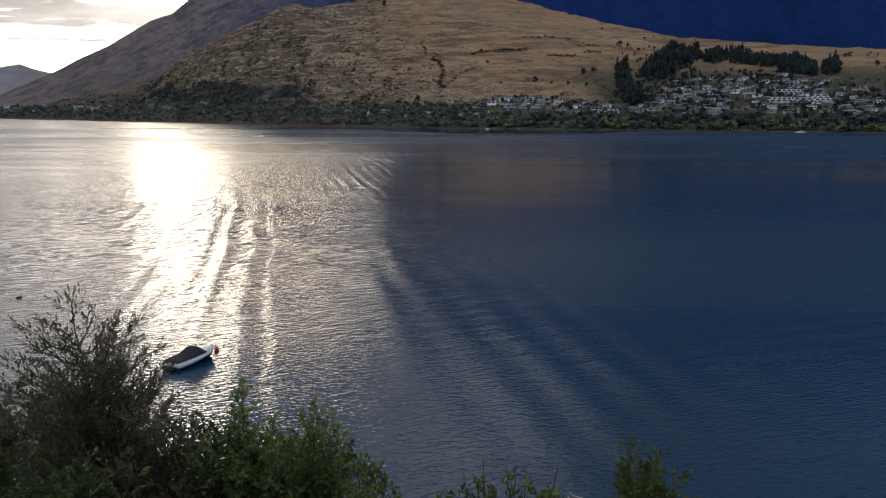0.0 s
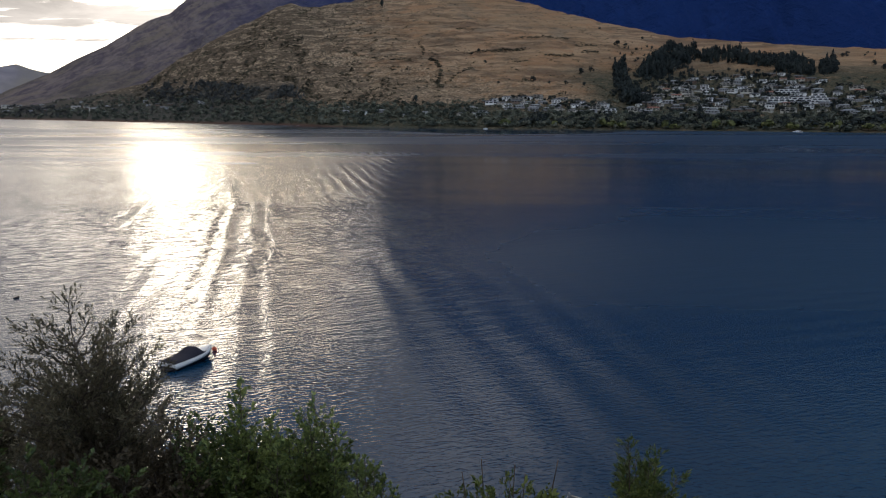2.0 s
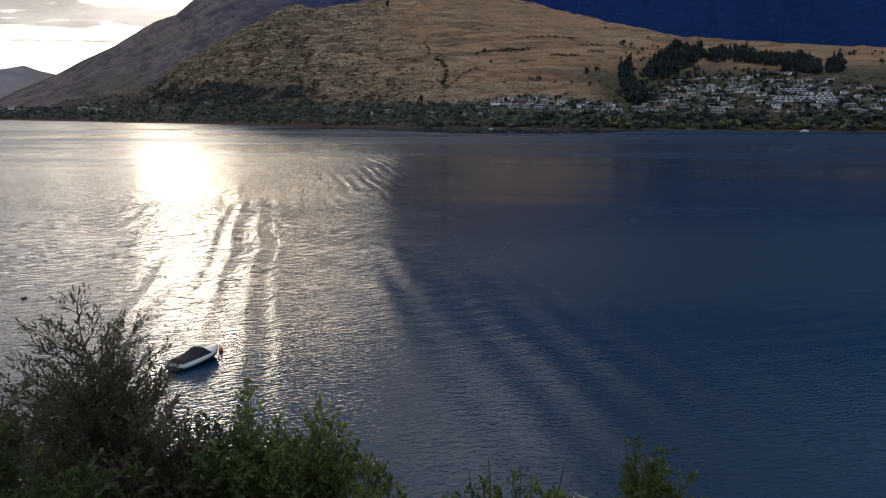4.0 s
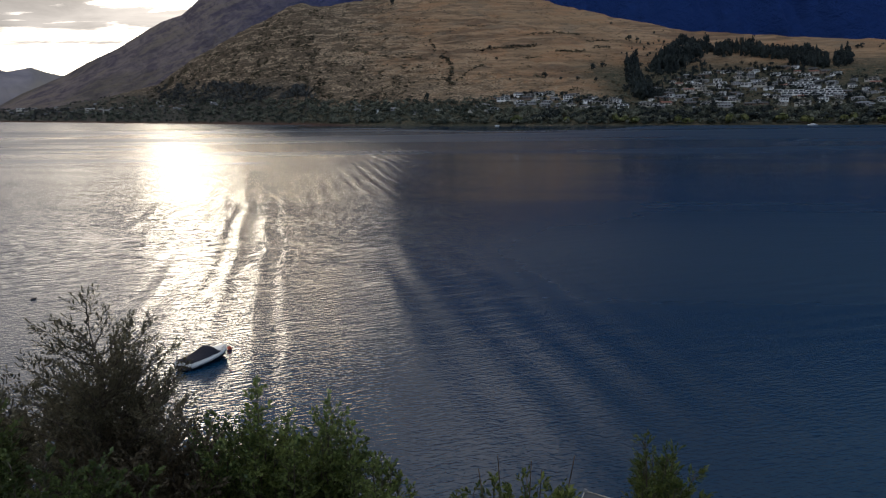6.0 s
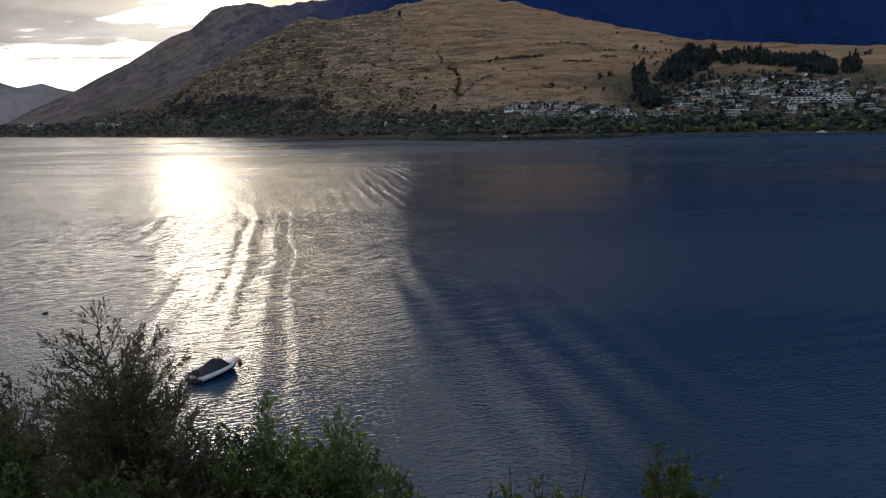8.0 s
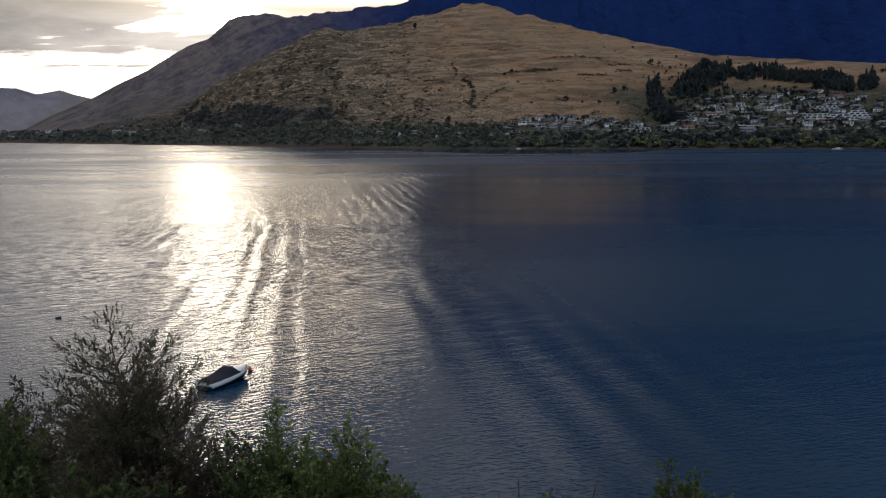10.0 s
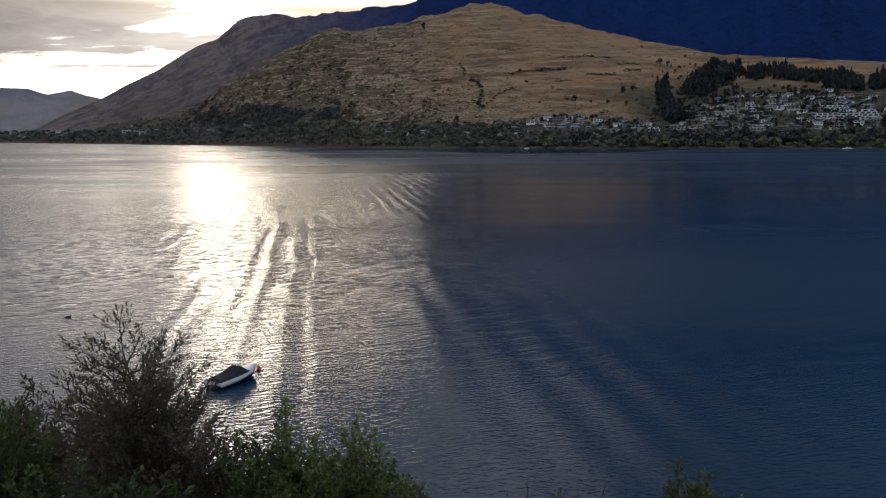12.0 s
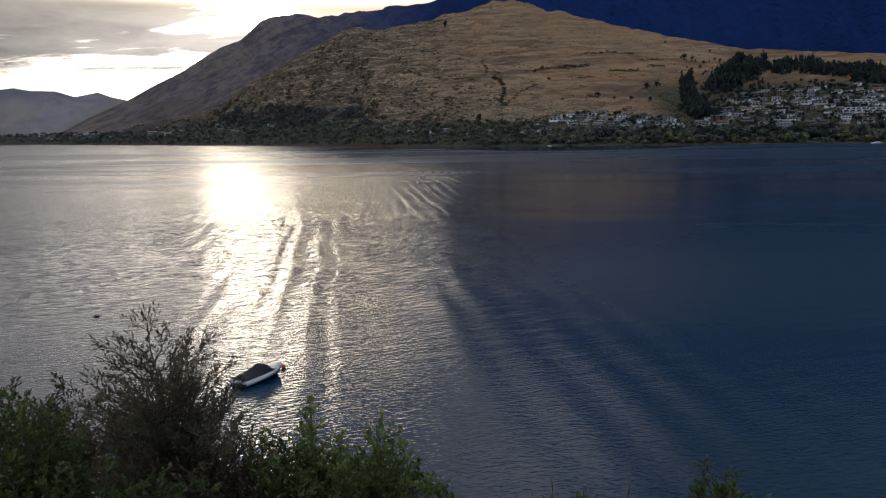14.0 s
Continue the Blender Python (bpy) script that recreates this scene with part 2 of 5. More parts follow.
def hill_material():
    m, g, p = material("tussock_hillside")
    xyz = g.add("ShaderNodeSeparateXYZ", {0: p}).outputs
    bands = g.noise(g.add("ShaderNodeMapping", {"Vector": p, "Rotation": (0, radians(5), 0), "Scale": (0.006, 0.006, 0.075)}).outputs[0], 1.0, 6.0, 0.62, 0.6)
    spots = g.noise(p, 0.055, 6.0, 0.65, 0.3)
    specks = g.noise(p, 0.24, 4.0, 0.7)
    broad = g.noise(p, 0.0042, 4.0, 0.55)
    grass = g.mix(g.ramp(bands, 0.41, 0.59), (0.190, 0.124, 0.078), (0.385, 0.258, 0.155))
    grass = g.mix(g.math("MULTIPLY", g.ramp(broad, 0.42, 0.66), 0.7), grass, (0.32, 0.21, 0.12))
    ochre = g.noise(g.add("ShaderNodeMapping", {"Vector": p, "Scale": (0.009, 0.009, 0.030)}).outputs[0], 1.0, 5.0, 0.6, 0.5)
    grass = g.mix(g.math("MULTIPLY", g.ramp(ochre, 0.50, 0.64), 0.75), grass, (0.34, 0.195, 0.105))
    grass = g.mix(g.math("MULTIPLY", g.ramp(ochre, 0.46, 0.36), 0.6), grass, (0.21, 0.165, 0.115))
    scrub = g.mix(g.ramp(specks, 0.40, 0.60), (0.062, 0.056, 0.042), (0.47, 0.345, 0.225))
    side = g.ramp(xyz[0], -520.0, 250.0, 0.26, -0.08)
    low = g.ramp(xyz[2], 18.0, 150.0, 0.22, 0.0)
    streaks = g.noise(g.add("ShaderNodeMapping", {"Vector": p, "Rotation": (0, radians(-7), 0), "Scale": (0.018, 0.018, 0.12)}).outputs[0], 1.0, 5.0, 0.65, 0.8)
    town = g.math("MULTIPLY", g.ramp(xyz[0], 205.0, 300.0), g.ramp(xyz[2], 82.0, 128.0, 1.0, 0.0))
    strip = g.ramp(xyz[2], 22.0, 42.0, 1.0, 0.0)
    amount = g.math("ADD", g.math("ADD", g.math("MULTIPLY", spots, 0.45), g.math("MULTIPLY", bands, 0.35)), g.math("ADD", side, low))
    amount = g.math("ADD", amount, g.math("MULTIPLY", specks, 0.32))
    color = g.mix(g.math("MULTIPLY", g.ramp(amount, 0.60, 0.76), g.ramp(xyz[0], -400.0, 100.0, 1.0, 0.8)), grass, scrub)
    rocks = g.ramp(g.math("ADD", streaks, g.math("ADD", g.math("MULTIPLY", side, 0.35), g.math("MULTIPLY", low, 0.2))), 0.515, 0.585)
    color = g.mix(g.math("MULTIPLY", rocks, g.ramp(xyz[0], -420.0, 60.0, 0.8, 0.5)), color, g.mix(specks, (0.035, 0.030, 0.024), (0.14, 0.10, 0.065)))
    green = g.mix(g.ramp(specks, 0.35, 0.65), (0.036, 0.044, 0.030), (0.115, 0.100, 0.066))
    color = g.mix(g.math("MULTIPLY", g.math("MAXIMUM", town, strip), g.ramp(spots, 0.30, 0.50, 0.45, 1.0)), color, green)
    wood = g.math("MULTIPLY", g.ramp(xyz[0], -230.0, -420.0), g.ramp(xyz[2], 58.0, 100.0, 1.0, 0.0))
    color = g.mix(g.math("MULTIPLY", wood, g.ramp(broad, 0.3, 0.6, 0.6, 1.0)), color, g.mix(specks, (0.038, 0.040, 0.036), (0.115, 0.105, 0.085)))
    shore = g.ramp(g.math("ADD", xyz[2], g.math("MULTIPLY", g.ramp(xyz[0], -260.0, -60.0), 4.5)), 1.5, 5.0)
    color = g.mix(shore, (0.105, 0.062, 0.045), color)
    rise = g.math("ADD", g.math("ADD", g.math("MULTIPLY", spots, 9.0), g.math("MULTIPLY", streaks, 12.0)), g.math("MULTIPLY", specks, 2.0))
    finish(g, color, 0.95, 0.0, rise, 0.85, 0.1, 1.0)
    return m


def mountain_material():
    m, g, p = material("hazed_mountain_rock")
    xyz = g.add("ShaderNodeSeparateXYZ", {0: p}).outputs
    ribs = g.noise(g.add("ShaderNodeMapping", {"Vector": p, "Rotation": (0, radians(38), 0), "Scale": (120.0, 220.0, 52.0)}, vector_type="TEXTURE").outputs[0], 1.0, 8.0, 0.66, 0.5)
    gullies = g.noise(g.add("ShaderNodeMapping", {"Vector": p, "Rotation": (0, radians(-30), 0), "Scale": (130.0, 250.0, 34.0)}, vector_type="TEXTURE").outputs[0], 1.0, 7.0, 0.68, 0.7)
    broad = g.noise(p, 0.0022, 4.0, 0.55)
    tufts = g.noise(p, 0.045, 5.0, 0.7)
    # rock tones with distance haze mixed in as a purple-grey tint
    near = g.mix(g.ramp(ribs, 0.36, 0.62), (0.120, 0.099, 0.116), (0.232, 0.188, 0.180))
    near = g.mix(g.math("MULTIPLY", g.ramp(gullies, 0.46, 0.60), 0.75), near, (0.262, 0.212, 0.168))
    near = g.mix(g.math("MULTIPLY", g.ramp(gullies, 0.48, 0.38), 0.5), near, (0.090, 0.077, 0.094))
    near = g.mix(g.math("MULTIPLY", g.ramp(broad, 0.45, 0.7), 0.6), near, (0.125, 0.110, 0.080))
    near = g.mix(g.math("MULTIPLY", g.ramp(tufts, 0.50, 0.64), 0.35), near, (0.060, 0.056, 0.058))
    # shade and distance haze are put into the base colour, deep blue eastwards
    hazed_blue = g.mix(g.ramp(ribs, 0.3, 0.7), (0.0115, 0.033, 0.125), (0.0135, 0.038, 0.142))
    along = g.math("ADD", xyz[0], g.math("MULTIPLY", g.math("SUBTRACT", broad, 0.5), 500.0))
    finish(g, g.mix(g.ramp(along, -1350.0, -150.0), near, hazed_blue), 0.95, 0.0, g.math("ADD", ribs, gullies), 60.0, 0.05, 0.8)
    return m


def range_material():
    m, g, p = material("hazed_range_rock")
    ribs = g.noise(p, 0.006, 6.0, 0.6, 0.4)
    broad = g.noise(p, 0.0025, 3.0)
    # distance haze is put into the rock colours as a pale purple-grey
    color = g.mix(g.ramp(ribs, 0.35, 0.68), (0.180, 0.166, 0.186), (0.27, 0.244, 0.252))
    finish(g, g.mix(g.ramp(broad, 0.5, 0.72), color, (0.27, 0.24, 0.20)), 0.95, 0.0, ribs, 40.0, 0.05, 0.7)
    return m


def bank_material():
    m, g, p = material("bank_soil")
    blot = g.noise(p, 0.7, 6.0, 0.6)
    grain = g.noise(p, 6.0, 5.0, 0.6)
    color = g.mix(g.ramp(blot, 0.35, 0.65), (0.055, 0.065, 0.028), (0.12, 0.10, 0.055))
    finish(g, color, 0.95, 0.0, grain, 0.15, 0.1)
    return m


def bark_material():
    m, g, p = material("bark")
    grain = g.noise(g.add("ShaderNodeMapping", {"Vector": p, "Scale": (30, 30, 5)}).outputs[0], 1.0, 4.0)
    finish(g, g.mix(g.ramp(grain, 0.35, 0.65), (0.045, 0.036, 0.028), (0.13, 0.10, 0.075)), 0.9, 0.0, grain, 0.01)
    return m


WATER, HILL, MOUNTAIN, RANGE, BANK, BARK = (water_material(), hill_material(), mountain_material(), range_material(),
                                            bank_material(), bark_material())
LEAF_OLIVE = leafy("olive_leaves", (0.064, 0.060, 0.039), (0.221, 0.194, 0.122), 0.42, 0.45)
LEAF_GREEN = leafy("green_leaves", (0.057, 0.094, 0.033), (0.269, 0.322, 0.101), 0.46, 0.45)
LEAF_YELLOW = leafy("yellow_green_leaves", (0.049, 0.078, 0.022), (0.208, 0.242, 0.065), 0.42, 0.45)
LEAF_DARK = leafy("dark_green_leaves", (0.038, 0.060, 0.022), (0.134, 0.178, 0.055), 0.42, 0.45)
LEAF_BROWN = leafy("brown_leaves", (0.064, 0.053, 0.034), (0.196, 0.155, 0.099), 0.4)
FAR_DARK = leafy("far_dark_foliage", (0.010, 0.016, 0.017), (0.029, 0.038, 0.035), 0.08, 0.85, 0.05, 0.25)
FAR_MIXED = leafy("far_mixed_foliage", (0.030, 0.042, 0.034), (0.165, 0.170, 0.125), 0.1, 0.8, 0.06, 0.2)
# distance haze is put into these woodland colours: greyer, with lifted darks
FAR_WOOD = leafy("far_hazy_woodland", (0.040, 0.044, 0.046), (0.085, 0.086, 0.078), 0.12, 0.9, 0.04, 0.25)
FAR_GOLD = leafy("far_willow_foliage", (0.055, 0.070, 0.026), (0.17, 0.175, 0.060), 0.15, 0.8, 0.3, 0.5)
SCRUB = leafy("hill_scrub_foliage", (0.034, 0.034, 0.024), (0.120, 0.104, 0.064), 0.1, 0.85, 0.03, 0.3)


# ---------------------------------------------------------------- mesh helpers
def mesh_object(name, verts, faces, mat, parent=None, label="", smooth=False):
    data = bpy.data.meshes.new(name)
    data.from_pydata([tuple(v) for v in verts], [], [tuple(f) for f in faces])
    data.materials.append(mat)
    if smooth:
        data.polygons.foreach_set("use_smooth", [True] * len(data.polygons))
    data.update()
    ob = new(name, data)
    ob.parent = parent
    return tagged(ob, label) if label else ob


def part(name, bm, mat, parent=None, label="", smooth=False):
    data = bpy.data.meshes.new(name)
    bm.to_mesh(data)
    bm.free()
    data.materials.append(mat)
    if smooth:
        data.polygons.foreach_set("use_smooth", [True] * len(data.polygons))
    ob = new(name, data)
    ob.parent = parent
    return tagged(ob, label) if label else ob


def box_bm(x0, x1, y0, y1, z0, z1, bevel=0.0, bm=None):
    bm = bm or bmesh.new()
    made = bmesh.ops.create_cube(bm, size=1.0, matrix=Matrix.LocRotScale(((x0 + x1) / 2, (y0 + y1) / 2, (z0 + z1) / 2), None,
                                                                      (x1 - x0, y1 - y0, z1 - z0)))
    if bevel:
        edges = list({e for v in made["verts"] for e in v.link_edges})
        bmesh.ops.bevel(bm, geom=edges, offset=bevel, segments=2, affect="EDGES")
    return bm


def empty(name, m, label, category, group="", kind=""):
    ob = new(name)
    ob.empty_display_size = 0.2
    ob.matrix_basis = m
    return tagged(ob, label, category, group, kind)


LATTICE = np.random.RandomState(7).rand(256, 256)


def value_noise(x, y):
    """Smooth lattice noise, -1 to 1, over arrays of places."""
    xi, yi = np.floor(x).astype(int), np.floor(y).astype(int)
    fx, fy = x - xi, y - yi
    fx, fy = fx * fx * (3 - 2 * fx), fy * fy * (3 - 2 * fy)
    a, b = LATTICE[xi % 256, yi % 256], LATTICE[(xi + 1) % 256, yi % 256]
    c, d = LATTICE[xi % 256, (yi + 1) % 256], LATTICE[(xi + 1) % 256, (yi + 1) % 256]
    return 2 * ((a * (1 - fx) + b * fx) * (1 - fy) + (c * (1 - fx) + d * fx) * fy) - 1


def fbm(x, y, octaves=5, gain=0.5):
    total, size = 0.0, 1.0
    for k in range(octaves):
        total = total + size * value_noise(x * 2 ** k + 17.1 * k, y * 2 ** k + 9.7 * k)
        size *= gain
    return total


def grid_faces(rows, cols):
    i = np.arange(rows - 1)[:, None] * cols + np.arange(cols - 1)[None, :]
    return np.stack([i, i + 1, i + cols + 1, i + cols], -1).reshape(-1, 4)


def sheet(name, x, y, z, mat, label, category):
    rows, cols = x.shape
    verts = np.stack([x, y, z], -1).reshape(-1, 3)
    ob = mesh_object(name, verts.tolist(), grid_faces(rows, cols).tolist(), mat, smooth=True)
    return tagged(ob, label, category, kind="structure")


# ---------------------------------------------------------------- land and water
SHORE = ((-75, -40, -34, -28, -22, -15, -8, 0, 6, 16, 30, 75), (4300, 4200, 3600, 2500, 1880, 1480, 1240, 1110, 1060, 1010, 990, 1250))
RIDGE_FAR = ((-75, -34, -28, -20, -10, 0, 10, 25, 75), (4600, 4100, 3000, 2500, 2300, 2350, 2150, 1950, 2000))
RIDGE_EL = ((-75, -34, -27.8, -24, -20.3, -17.9, -14.9, -13.1, -11.3, -10.4, -8.6, -6.8, -5.2, -4.1, -2.7, -0.8, 0.6, 2.2, 3.1, 3.9, 5.9, 8.8,
             11.5, 13.5, 16.2, 19, 24.5, 40, 75),
            (0.15, 0.15, 0.21, 0.85, 1.8, 3.47, 5.11, 6.02, 6.96, 7.19, 7.05, 7.37, 7.54, 8.05, 8.17, 8.79, 8.79, 8.36, 7.99, 7.95, 7.34, 6.65,
             5.92, 5.52, 4.93, 4.62, 4.08, 3.0, 2.8))
PEAK_EL = ((-34, -31, -29.9, -28.5, -26, -24.5, -22.5, -20.9, -19.8, -18.4, -17, -16.1, -14.7, -13, -11.8, -10.2, -8.9, -8, -6.8, -5.2, -4.5,
            -3.6, -2.2, 0, 5, 12, 24, 35, 50, 75),
           (-0.4, 0.1, 0.44, 1.22, 2.34, 3.19, 4.17, 5.18, 5.86, 6.36, 7.6, 7.94, 8.02, 7.88, 8.03, 8.25, 8.24, 8.64, 8.55, 8.68, 8.96,
            11.5, 14.5, 17.0, 18.5, 18.5, 18.5, 17.5, 15.0, 12.0))
RANGE_EL = ((-75, -45, -33.4, -32.7, -31.8, -30.3, -29.2, -27.8, -27, -26, -20), (3.2, 3.6, 3.03, 3.14, 2.97, 2.94, 2.58, 2.87, 2.57, 2.34, 1.9))


def mounds(x, y):
    """Rocky hummocks with sharp hollows between, 0 to 1."""
    return 0.62 * np.abs(value_noise(x / 27, y / 36)) + 0.38 * np.abs(value_noise(x / 12 + 31, y / 17 + 5)) + 0.35 * np.abs(value_noise(x / 61 + 3, y / 70 + 9))


def swales(x, y):
    """Long, gently falling folds of the open grass slope, 0 to 1."""
    v = y + 0.35 * x
    return 0.6 * np.abs(value_noise(x / 120 + 4, v / 34)) + 0.4 * np.abs(value_noise(x / 38 + 11, v / 15)) + 0.25 * np.abs(value_noise(x / 15 + 2, v / 12 + 8))


def hill_height(az, r):
    """Height of the far shore's land at a bearing (degrees) and distance."""
    r0, r1 = np.interp(az, *SHORE), np.interp(az, *RIDGE_FAR)
    top = EYE + r1 * np.tan(np.radians(np.interp(az, *RIDGE_EL)))
    u = (r - r0) / (r1 - r0)
    uc = np.clip(u, 0, 1)
    z = 1.2 * np.clip(u * 60, 0, 1) + (top - 1.2) * (0.32 * uc + 0.68 * uc ** 1.55)
    x, y = r * np.sin(np.radians(az)), r * np.cos(np.radians(az))
    rough = np.sin(np.pi * uc) ** 0.8
    z = z + rough * top * (0.035 * fbm(x / 260, y / 260, 3) + 0.028 * fbm(x / 70, y / 90, 4) + 0.006 * fbm(x / 16, y / 22, 2) - 0.03 * np.abs(fbm(x / 180, y / 420, 3)))
    z = z + top * 0.012 * fbm(x / 32, y / 200, 4) * np.clip((uc - 0.75) * 4, 0, 1)
    rugged = np.clip((1.0 - az) / 11, 0.0, 1.0)
    z = z + rough * (rugged * 9.0 * (mounds(x, y) - 0.5) + (1 - rugged) * 6.5 * (swales(x, y) - 0.4))
    z = np.where(u > 1, z * (1 - 0.75 * np.clip(u - 1, 0, 1)), z)
    return np.where(u < 0, np.clip(u * 400, -6, 0), z)


LOOK_AZ = np.arange(-36.0, 32.0, 0.04)
LOOK_R0, LOOK_R1 = np.interp(LOOK_AZ, *SHORE) + 4, np.interp(LOOK_AZ, *RIDGE_FAR)
LOOK_R = LOOK_R0[:, None] + (LOOK_R1 - LOOK_R0)[:, None] * np.linspace(0, 1, 200)[None, :]
LOOK_Z = hill_height(np.repeat(LOOK_AZ[:, None], 200, 1), LOOK_R)
LOOK_EL = np.maximum.accumulate(np.degrees(np.arctan2(LOOK_Z - EYE, LOOK_R)), axis=1)


def on_hill(az, el):
    """The place on the far land that shows at a bearing and a height angle from the bank."""
    i = int(np.clip(round((az + 36.0) / 0.04), 0, len(LOOK_AZ) - 1))
    k = int(np.clip(np.searchsorted(LOOK_EL[i], el), 0, 199))
    a, r = radians(az), float(LOOK_R[i, k])
    return Vector((r * math.sin(a), r * math.cos(a), float(LOOK_Z[i, k])))


def polar(az0, az1, columns, radii):
    az, r = np.meshgrid(np.linspace(az0, az1, columns), radii, indexing="ij")
    return az, r, r * np.sin(np.radians(az)), r * np.cos(np.radians(az))


def build_hill():
    az = np.concatenate([np.linspace(-75, -36, 40), np.linspace(-35.85, 32, 720), np.linspace(33, 75, 45)])
    v = np.concatenate([np.linspace(-0.25, -0.01, 5), np.linspace(0, 1.0, 300), np.linspace(1.03, 2.0, 16)])
    az, v = np.meshgrid(az, v, indexing="ij")
    r0, r1 = np.interp(az, *SHORE), np.interp(az, *RIDGE_FAR)
    r = r0 + (r1 - r0) * v
    return sheet("ground_peninsula", r * np.sin(np.radians(az)), r * np.cos(np.radians(az)), hill_height(az, r), HILL,
                 "dry golden tussock hill with dark scrub above the lake", "hill")


def build_mountain():
    az, r, x, y = polar(-36, 75, 620, np.concatenate([np.linspace(2900, 4200, 90), np.linspace(4230, 4750, 12)]))
    top = EYE + 4200 * np.tan(np.radians(np.interp(az, *PEAK_EL)))
    u = (r - 2900) / 1300
    uc = np.clip(u, 0, 1)
    z = -8 + (top + 8) * (0.25 * uc + 0.75 * uc ** 1.4)
    side = np.sin(np.pi * np.clip(uc, 0, 1)) ** 0.7
    z = z + side * np.minimum(top, 700) * (0.06 * fbm(x / 300, y / 500, 5) - 0.09 * np.abs(fbm(x / 150 + 5, y / 600, 5)) - 0.035 * np.abs(fbm(x / 48 + 2, y / 260, 4)))
    crags = np.clip((az + 17.5) / 2.5, 0.25, 1.0)
    z = z + np.minimum(top, 700) * crags * (0.010 * fbm(x / 60, y / 4000, 3) + 0.016 * (np.abs(value_noise(x / 34 + 2, y / 4000)) - 0.5)) * (uc > 0.9)
    z = np.where(u > 1, z * (1 - 0.5 * (u - 1)), z)
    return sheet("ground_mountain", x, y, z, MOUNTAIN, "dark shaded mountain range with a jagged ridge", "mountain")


def build_range():
    az, r, x, y = polar(-75, -18, 320, np.concatenate([np.linspace(4250, 4750, 50), np.linspace(4770, 4900, 5)]))
    top = EYE + 4750 * np.tan(np.radians(np.interp(az, *RANGE_EL)))
    uc = np.clip((r - 4250) / 500, 0, 1)
    z = -6 + (top + 6) * (0.3 * uc + 0.7 * uc ** 1.3)
    z = z + np.sin(np.pi * uc) * top * (0.08 * fbm(x / 160, y / 300, 4) - 0.06 * np.abs(fbm(x / 120, y / 500, 3)))
    z = np.where(r > 4755, z * 0.9, z)
    return sheet("ground_far_range", x, y, z, RANGE, "hazy grey far mountain range", "mountain")


WAKE = (0.976, 0.216)      # across the crests of the passing boat's waves


def build_water():
    xs = np.concatenate([-np.geomspace(4900, 135, 26), np.arange(-130, 66, 0.6), np.geomspace(70, 4900, 26)])
    ys = np.concatenate([-np.geomspace(4900, 40, 14), np.linspace(-30, 36, 6), np.arange(38, 240, 0.9), np.arange(240, 640, 2.0),
                         np.geomspace(645, 4900, 40)])
    x, y = np.meshgrid(xs, ys, indexing="ij")
    c = x * WAKE[0] + y * WAKE[1] + 1.6 * value_noise(x / 23, y / 60) + 0.7 * value_noise(x / 8, y / 24)
    mid = np.interp(y, [80, 180, 205, 229, 267, 362, 486, 600], [-8, -6, 0, 9, 21, 43, 66, 76])
    wide = np.interp(y, [80, 180, 215, 300, 450], [20, 16, 11, 12, 14])
    packet = (np.exp(-((c - mid) / wide) ** 2) + 0.22 * np.exp(-((c - mid - 14) / 13) ** 2)) * np.clip((y - 42) / 60, 0.25, 1) * np.clip((630 - y) / 220, 0, 1)
    packet = packet * (0.8 + 0.5 * value_noise(x / 14 + 3, y / 40)) * (1.25 + 0.45 * np.exp(-((y - 250) / 60) ** 2)) * np.where(y < 215, np.clip((12 - c) / 14, 0.22, 1), 1.0)
    # the older waves that run on ahead of the packet, towards the west, in groups
    ahead = np.clip((mid - 3 - c) / 14, 0, 1) * np.exp(-((c - mid) / 42) ** 2) * np.clip((y - 60) / 50, 0, 1) * np.clip((420 - y) / 150, 0, 1)
    ahead = ahead * np.clip(0.7 + 0.8 * value_noise(x / 11 + 9, y / 55 + 1), 0, 1.4)
    d = -0.36 * x + 0.93 * y + 1.5 * value_noise(x / 17 + 8, y / 21) + 0.8 * value_noise(x / 7 + 4, y / 6)
    patch = np.clip(0.5 + 0.8 * value_noise(x / 26 + 2, y / 45 + 6), 0, 1) * np.clip((y - 55) / 60, 0.15, 1) * np.clip((230 - y) / 60, 0, 1)
    near = np.exp(-((c - 22) / 20) ** 2) * np.clip((y - 40) / 25, 0, 1) * np.clip((175 - y) / 70, 0, 1)
    z = patch * (0.034 * np.sin(d * 2 * np.pi / 4.2) + 0.024 * np.sin((d + 0.25 * x) * 2 * np.pi / 2.4)) + near * 0.048 * np.sin(c * 2 * np.pi / 6.4)
    z = z + packet * np.clip(y / 200, 0.8, 1.6) * (0.085 * np.sin(c * 2 * np.pi / 4.9) + 0.035 * np.sin(c * 2 * np.pi / 3.1 + 1.0))
    z = z + ahead * (0.066 * np.sin(c * 2 * np.pi / 5.4 + 0.8) + 0.018 * np.sin(c * 2 * np.pi / 3.3))
    return sheet("water", x, y, z, WATER, "rippled lake with boat wake and sun glitter", "lake")


def bank_height(x, y):
    z = np.where(y > -6, 22.4 - 0.525 * y, 25.55 - 0.33 * (y + 6))
    z = z + 0.3 * fbm(np.asarray(x) / 9, np.asarray(y) / 9, 3)
    return np.maximum(z, -3.0)


def build_bank():
    xs = np.concatenate([np.linspace(-1500, -70, 24), np.linspace(-65, 65, 90), np.linspace(70, 1500, 24)])
    ys = np.concatenate([np.linspace(-900, -40, 16), np.linspace(-36, 52, 70)])
    x, y = np.meshgrid(xs, ys, indexing="ij")
    return sheet("ground_bank", x, y, bank_height(x, y), BANK, "steep overgrown lakeside bank of dark soil", "ground")


build_water()
build_bank()
build_hill()
build_mountain()
build_range()


